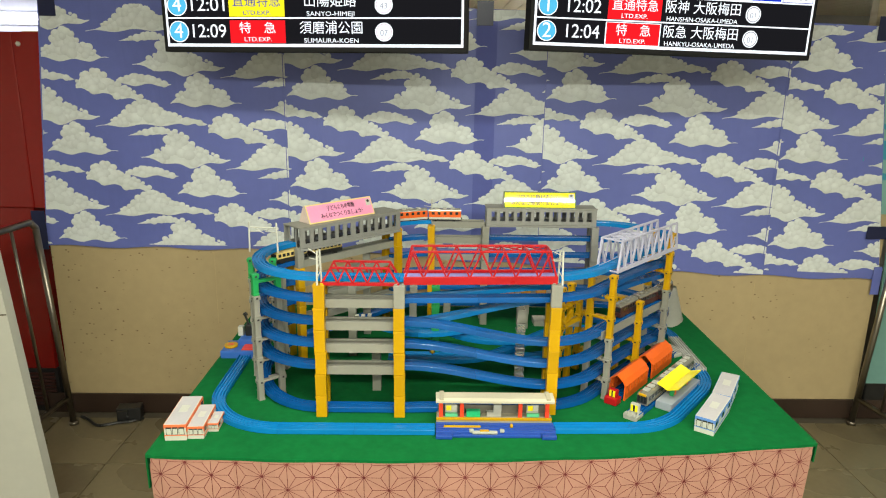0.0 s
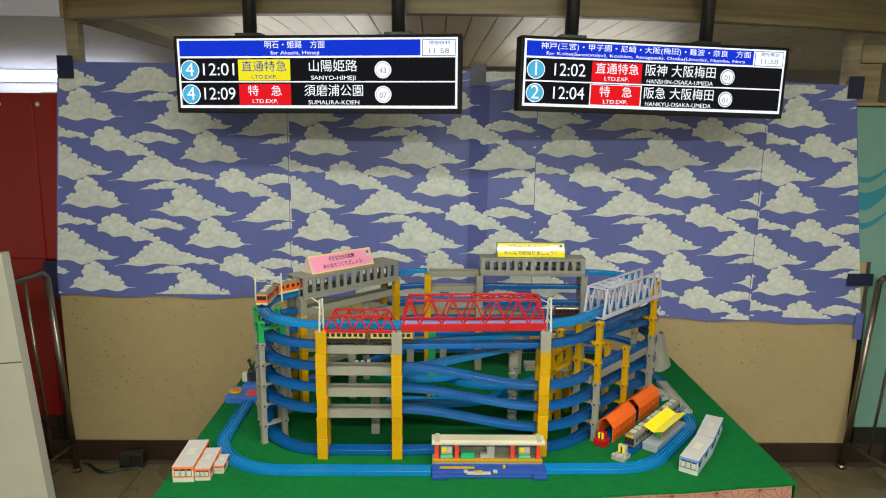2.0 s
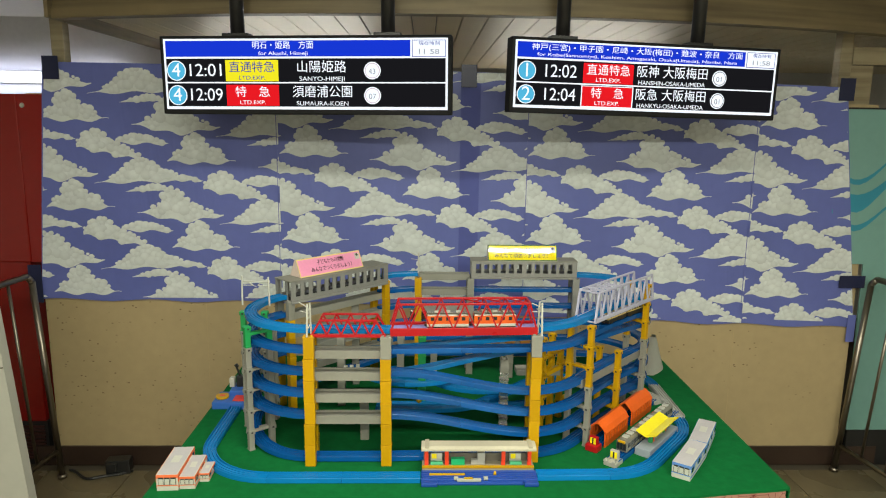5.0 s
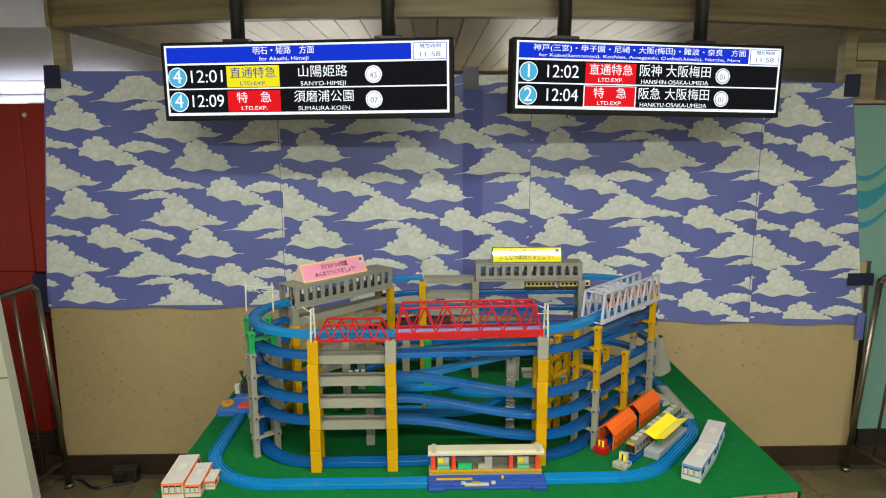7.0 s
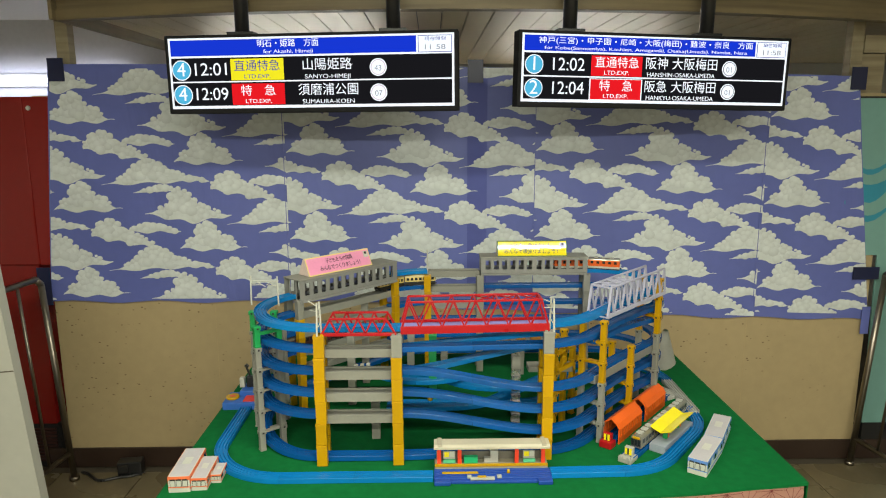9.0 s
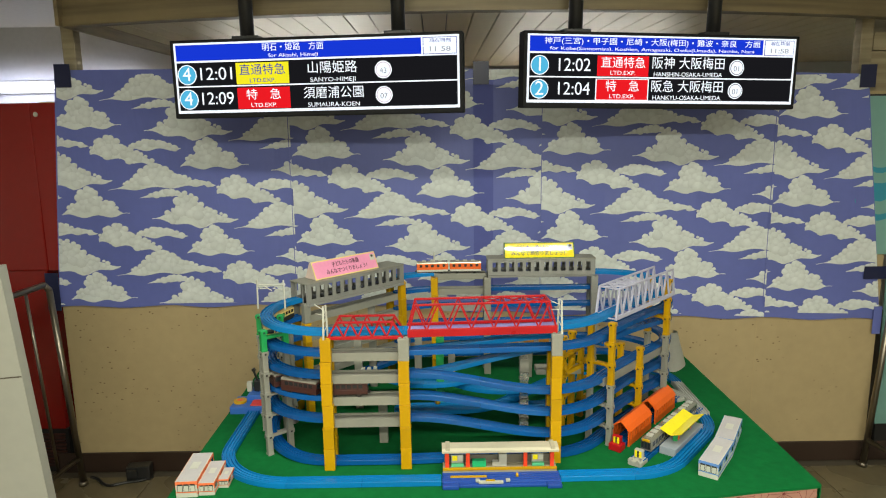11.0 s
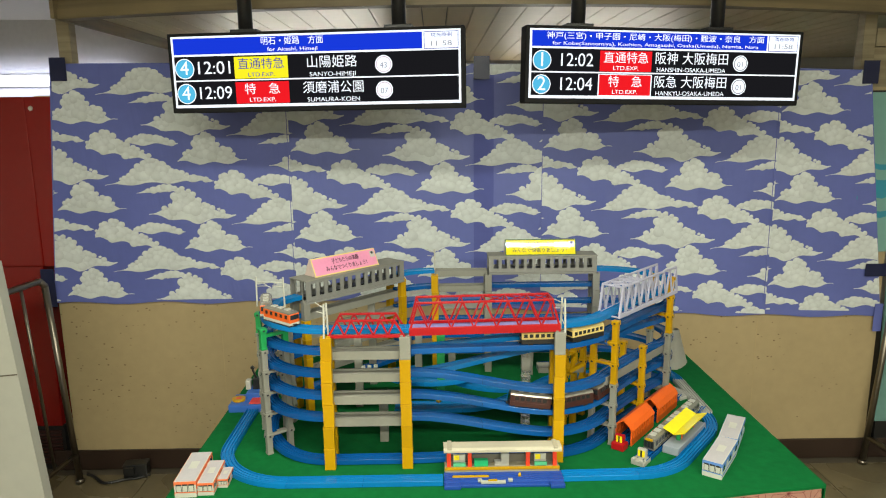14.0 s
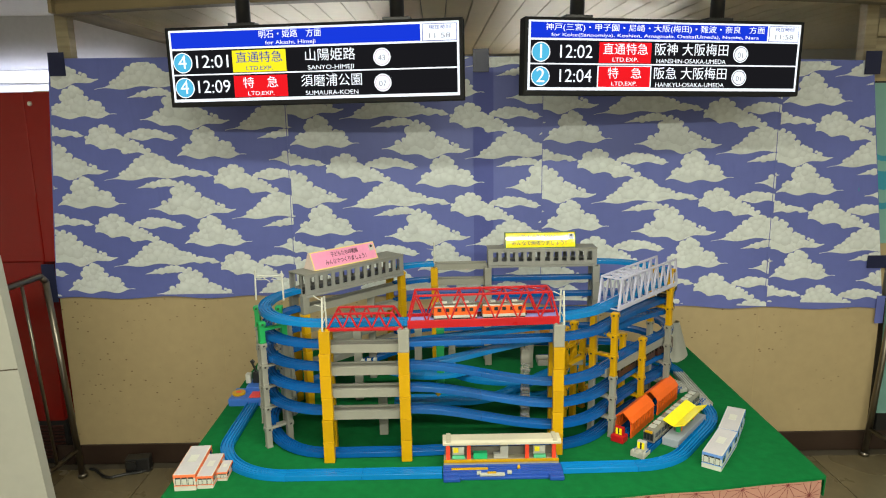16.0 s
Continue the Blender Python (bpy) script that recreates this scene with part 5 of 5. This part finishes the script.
def siding():
    base = pose(0.661, -0.007, T, 0, 0, 49)
    tr = thing("siding_track", "short toy siding track under the silver train", "toy track", base @ pose(0, 0, 0.001))
    part("rail", sweep([(0, 0, 0, 0), (0.47, 0, 0, 0)]), BLUE, tr)
    for i in range(3):
        c = thing("silver_train_car", "silver ribbed toy train car parked on the siding", "toy train", base @ pose(0.062 + 0.052 + i * 0.122, 0, 0.0105), "silver train cars")
        L, W = 0.116, 0.034
        part("body", box(B(), -L / 2, L / 2, -W / 2, W / 2, 0.008, 0.041, bev=0.003), SILVER, c)
        bm = B()
        prism(bm, [(-W / 2 + 0.001, 0.041), (W / 2 - 0.001, 0.041), (W / 4, 0.046), (-W / 4, 0.046)], -L / 2 + 0.002, L / 2 - 0.002, Matrix.Rotation(radians(90), 4, "Z"))
        part("roof", bm, SILVER, c)
        for k in range(3):
            part("roof_unit", box(B(), -0.04 + k * 0.031, -0.022 + k * 0.031, -0.009, 0.009, 0.0455, 0.050, bev=0.0015), LGREY, c)
        for k in range(5):
            for sy in (-1, 1):
                part("window", box(B(), -0.049 + k * 0.0215, -0.034 + k * 0.0215, sy * W / 2 - 0.0006, sy * W / 2 + 0.0006, 0.022, 0.035), GLASSY, c)
        if i == 0:
            part("front_mask", box(B(), -L / 2 - 0.0012, -L / 2 + 0.001, -0.015, 0.015, 0.014, 0.036), BLACK, c, "black front mask")
            part("front_sign", box(B(), -L / 2 - 0.002, -L / 2 + 0.012, -0.011, 0.011, 0.036, 0.0425, bev=0.001), YELLOW, c, "yellow front visor")
            for k in (-1, 0, 1):
                part("front_window", box(B(), -L / 2 - 0.0018, -L / 2 - 0.001, k * 0.0095 - 0.003, k * 0.0095 + 0.003, 0.017, 0.033), GLASSY, c)
    st = thing("buffer_stop", "grey toy buffer stop with a yellow cross plate", "toy buffer", base @ pose(0.01, 0, 0))
    part("body", box(B(), -0.03, 0.018, -0.020, 0.020, 0, 0.014, bev=0.003), LGREY, st)
    part("stand", box(B(), -0.004, 0.010, -0.013, 0.013, 0.012, 0.040, bev=0.003), LGREY, st)
    part("plate", box(B(), -0.0055, -0.004, -0.010, 0.010, 0.018, 0.037), YELC, st)
    part("plate_cross", box(B(), -0.0062, -0.005, -0.0025, 0.0025, 0.018, 0.037), BLACK, st)
    for k in (-1, 1):
        part("bumper", cyl(B(), (-0.036, k * 0.012, 0.018), (-0.024, k * 0.012, 0.018), 0.005, 12), LGREY, st)
    pf = thing("toy_platform", "grey toy platform with a folded bright yellow roof", "toy platform", base @ pose(0.102, -0.046, 0))
    part("slab", box(B(), 0, 0.225, -0.024, 0.024, 0, 0.024, bev=0.002), mat("slate_plastic", (0.26, 0.29, 0.34), 0.45), pf)
    for x, m in ((0.055, GREEN), (0.068, ORANGE), (0.15, GREEN), (0.162, ORANGE)):
        part("pillar", box(B(), x, x + 0.010, -0.006, 0.006, 0.024, 0.056, bev=0.001), m, pf)
    bm = B()
    prism(bm, [(-0.032, 0.066), (0.0, 0.054), (0.032, 0.066), (0.032, 0.069), (0.0, 0.057), (-0.032, 0.069)], 0.02, 0.20, Matrix.Rotation(radians(-90), 4, "Z") @ Matrix.Diagonal((-1, 1, 1, 1)))
    part("roof", bm, YELC, pf, "yellow butterfly roof")


siding()


def control():
    c = thing("track_controller", "blue toy track controller with a yellow button", "toy controller", pose(-0.565, 0.375, T))
    bm = B()
    box(bm, -0.055, 0.07, 0.0, 0.10, 0, 0.026, bev=0.004)
    box(bm, -0.01, 0.075, 0.06, 0.14, 0.02, 0.045, bev=0.004)
    part("housing", bm, mat("cobalt_plastic", (0.03, 0.12, 0.46), 0.4), c)
    part("button", cyl(B(), (-0.03, 0.045, 0.024), (-0.03, 0.045, 0.034), 0.022, 20), YELLOW, c, "round yellow button")
    part("button_mark", box(B(), -0.039, -0.021, 0.039, 0.051, 0.0335, 0.0346), REDOR, c)
    part("red_deck", box(B(), 0.012, 0.058, 0.012, 0.070, 0.024, 0.0285, bev=0.002), REDOR, c, "red-orange deck plate")
    s = thing("level_crossing_signal", "black and white toy signal on the controller", "toy signal", pose(-0.555, 0.475, T + 0.045))
    part("stand", box(B(), -0.028, -0.010, -0.01, 0.012, 0, 0.034, bev=0.003), WHITE, s)
    part("stand", box(B(), 0.022, 0.034, -0.008, 0.006, 0, 0.026, bev=0.003), WHITE, s)
    part("motor", box(B(), -0.004, 0.022, -0.008, 0.014, 0, 0.040, bev=0.004), BLACK, s)
    bm = B()
    bar(bm, (0.012, 0, 0.03), (-0.006, 0, 0.082), 0.006)
    bar(bm, (-0.006, 0, 0.082), (0.002, 0, 0.072), 0.010)
    part("arm", bm, BLACK, s)


control()


def odds():
    p = thing("paper_cone", "curled white paper sheet behind the layout", "paper", pose(1.02, 0.76, T))
    bm = B()
    n = 14
    lo, hi = [], []
    for i in range(n + 1):
        a = -2.2 + i * 3.4 / n
        lo.append(bm.verts.new((0.055 * math.cos(a), 0.05 * math.sin(a), 0.0 + 0.02 * math.cos(a))))
        hi.append(bm.verts.new((0.018 * math.cos(a), 0.018 * math.sin(a), 0.15)))
    for i in range(n):
        bm.faces.new((lo[i], lo[i + 1], hi[i + 1], hi[i])).smooth = True
    bmesh.ops.solidify(bm, geom=bm.faces[:], thickness=0.0012)
    part("sheet", bm, WHITE, p)
    # points rails with grey guard ribs beside the far bend
    g = thing("grey_points", "grey ribbed toy junction plate on the cloth", "toy track", pose(0.955, 0.43, T, 0, 0, 118))
    part("plate", box(B(), 0, 0.24, -0.030, 0.030, 0.0, 0.010, bev=0.002), LGREY, g)
    for k in range(5):
        part("rib", box(B(), 0.004, 0.236, -0.026 + k * 0.012, -0.021 + k * 0.012, 0.0095, 0.014, bev=0.001), LGREY, g)
    # yellow scaffold inside the far bend
    for x, y, n in ((0.50, 0.17, 5), (0.545, 0.215, 5), (0.60, 0.30, 4)):
        slim(*settle(x, y), T, n, YELLOW, 0.8, label="yellow plastic slim pier inside the bend", arm=0.05)
    f = thing("yellow_brackets", "fan of yellow plastic brackets on the inner piers", "toy bracket", pose(0.49, 0.18, T + 3.2 * H1))
    for k in range(4):
        bm = B()
        a = radians(20 + 38 * k)
        bar(bm, (0, 0, 0), (0.05 * math.cos(a), 0.03 * math.sin(a), 0.03 * math.sin(a) + 0.01), 0.010, 0.012)
        part("bracket", bm, YELLOW, f)
    gd = thing("girder", "pale grey toy girder inside the bend", "toy bridge", group="grey girders")
    part("deck", box(B(), 0.40, 0.54, 0.20, 0.25, T + 3 * H1, T + 3 * H1 + 0.018, bev=0.002), GREY, gd)
    # orange-brown wagons parked at the back
    w = thing("parked_wagons", "orange and brown toy wagons standing at the back", "toy train", pose(0.36, 0.66, T + 2 * H1 + 0.0165))
    for k in range(3):
        part("wagon", box(B(), k * 0.058, k * 0.058 + 0.04, 0, 0.05, 0, 0.035, bev=0.006), mat("amber_plastic", (0.30, 0.13, 0.012), 0.4) if k == 0 else bpy.data.materials["amber_plastic"], w)
    part("bed", box(B(), -0.02, 0.19, -0.005, 0.06, -0.012, 0.0), DGREY, w)
    pier(0.44, 0.69, T, [GREY] * 2, label="block pier under the parked wagons")


odds()


# ---- trains ----
def car_meshes(kind):
    L, W = 0.120, 0.034
    specs = {"orange": (ORANGE, WHITE, SILVER), "cream": (CREAM, BLACK, mat("tan_plastic", (0.42, 0.33, 0.14), 0.3)), "brown": (BROWN, BROWN, SILVER)}
    up, low, roof = specs[kind]
    out = []
    bm = B()
    waist = 0.0165 if kind == "orange" else 0.0215
    box(bm, -L / 2, L / 2, -W / 2, W / 2, waist - 0.0015, 0.041, bev=0.002)
    out.append(("body", mesh_of(bm, "body", up), ""))
    bm = B()
    box(bm, -L / 2 + 0.0005, L / 2 - 0.0005, -W / 2 - 0.0004, W / 2 + 0.0004, 0.008, waist, bev=0.0012)
    out.append(("skirt", mesh_of(bm, "skirt", low), "lower body band"))
    bm = B()
    pts = [(-W / 2, 0.040), (W / 2, 0.040), (W / 2 - 0.002, 0.044), (W / 4, 0.0475), (-W / 4, 0.0475), (-W / 2 + 0.002, 0.044)]
    prism(bm, pts, -L / 2 + 0.001, L / 2 - 0.001, Matrix.Rotation(radians(90), 4, "Z"))
    out.append(("roof", mesh_of(bm, "roof", roof), "rounded roof"))
    bm = B()
    for i in range(3):
        box(bm, -0.036 + i * 0.03, -0.022 + i * 0.03, -0.008, 0.008, 0.0465, 0.0505, bev=0.001)
    out.append(("roof_unit", mesh_of(bm, "roof_unit", LGREY if kind != "brown" else SILVER), "roof units"))
    if kind == "orange":
        bm = B()
        box(bm, -L / 2 + 0.001, L / 2 - 0.001, -W / 2 - 0.0002, W / 2 + 0.0002, 0.0045, 0.0088)
        out.append(("underframe", mesh_of(bm, "underframe", BLACK), "dark underframe"))
    if kind != "brown":
        n = 7 if kind == "cream" else 5
        for i in range(n):
            c = (i - (n - 1) / 2) * (0.0160 if kind == "cream" else 0.022)
            for s in (-1, 1):
                bm = B()
                box(bm, c - 0.0052, c + 0.0052, s * W / 2 - 0.0007, s * W / 2 + 0.0007, 0.0265, 0.0365)
                out.append(("window", mesh_of(bm, "window", GLASSY), ""))
    else:
        for i in range(6):
            c = (i - 2.5) * 0.016
            for s in (-1, 1):
                bm = B()
                box(bm, c - 0.0055, c + 0.0055, s * W / 2 - 0.0007, s * W / 2 + 0.0007, 0.0265, 0.0365)
                out.append(("window", mesh_of(bm, "window", GLASSY), ""))
    for s in (-1, 1):
        bm = B()
        box(bm, s * L / 2 - 0.0008, s * L / 2 + 0.0008, -0.0145, 0.0145, 0.0245, 0.0375, bev=0.0006)
        out.append(("end_window", mesh_of(bm, "end_window", GLASSY), "dark end window"))
    bm = B()
    box(bm, -L / 2 - 0.006, L / 2 + 0.006, -0.005, 0.005, 0.008, 0.012)
    out.append(("coupler", mesh_of(bm, "coupler", BLACK), "black coupler"))
    for x in (-0.034, 0.034):
        for s in (-1, 1):
            bm = B()
            cyl(bm, (x, s * 0.0115, 0.0065), (x, s * 0.0155, 0.0065), 0.0068, 14)
            out.append(("wheel", mesh_of(bm, "wheel", BLACK), "small black wheel"))
    return out


def make_cars(kind, n, label):
    meshes = car_meshes(kind)
    cars = []
    for i in range(n):
        c = thing("train_car", label, "toy train", group=kind + " train cars")
        for nm, me, lb in meshes:
            part(nm, me, None, c, lb)
        cars.append(c)
    return cars


ORANGE_CARS = make_cars("orange", 2, "orange and white toy train car on the top track")
CREAM_CARS = make_cars("cream", 2, "cream and black toy train car on the upper track")
BROWN_CARS = make_cars("brown", 3, "dark brown toy train car with a silver roof")

# where the middle of each train is: seconds, metres along the loop
ORANGE_RUN = [(0, 2.418), (2.0, 3.10), (3.5, 3.511), (4, 3.64), (6.3, 4.40), (8.6, 5.152), (9, 5.262), (11.3, 5.943), (13.0, 6.515), (14.5, 6.947), (14.8, 7.05), (15.2, 7.175), (15.6, 7.305), (16, 7.45)]
CREAM_RUN = [(0, -0.556), (1.5, -0.034), (2, 0.132), (2.5, 0.32), (3, 0.486), (3.5, 0.646), (4.2, 0.86), (7, 1.846), (7.5, 2.01), (8, 2.18), (8.5, 2.344), (9, 2.504), (9.2, 2.566), (11.6, 3.37), (12, 3.485), (12.5, 3.66), (13, 3.843), (13.5, 4.015), (14, 4.182), (14.5, 4.358), (16, 4.88)]
BROWN_RUN = [(0, 1.158), (3.5, 2.046), (7, 2.488), (9, 2.93), (11.5, 3.550), (12, 3.690), (12.5, 3.829), (13, 3.975), (13.5, 4.112), (14, 4.214), (14.5, 4.316), (16, 4.64)]


def run_at(run, t):
    for (t0, s0), (t1, s1) in zip(run, run[1:]):
        if t <= t1:
            return s0 + (s1 - s0) * (t - t0) / (t1 - t0)
    return run[-1][1]


def drive(cars, run, zf, gap=0.136):
    n = len(cars)
    for i, c in enumerate(cars):
        rows = []
        for k in range(81):
            t = 16.0 * k / 80
            s = run_at(run, t) + ((n - 1) / 2 - i) * gap
            pa, pb = loop_at(s + 0.034), loop_at(s - 0.034)
            a, b = Vector((pa[0], pa[1], zf(s + 0.034))), Vector((pb[0], pb[1], zf(s - 0.034)))
            d = (a - b).normalized()
            rot = Matrix((d, Vector((0, 0, 1)).cross(d).normalized(), d.cross(Vector((0, 0, 1)).cross(d).normalized()))).transposed().to_4x4()
            rows.append((t, Matrix.Translation((a + b) / 2) @ rot))
        walk(c, rows)


def motions():
    drive(ORANGE_CARS, ORANGE_RUN, lambda s: LEV[6] + 0.0135)
    drive(CREAM_CARS, CREAM_RUN, lambda s: LEV[5] + 0.0095)
    drive(BROWN_CARS, BROWN_RUN, lambda s: helix_z(s) + 0.0095)


motions()
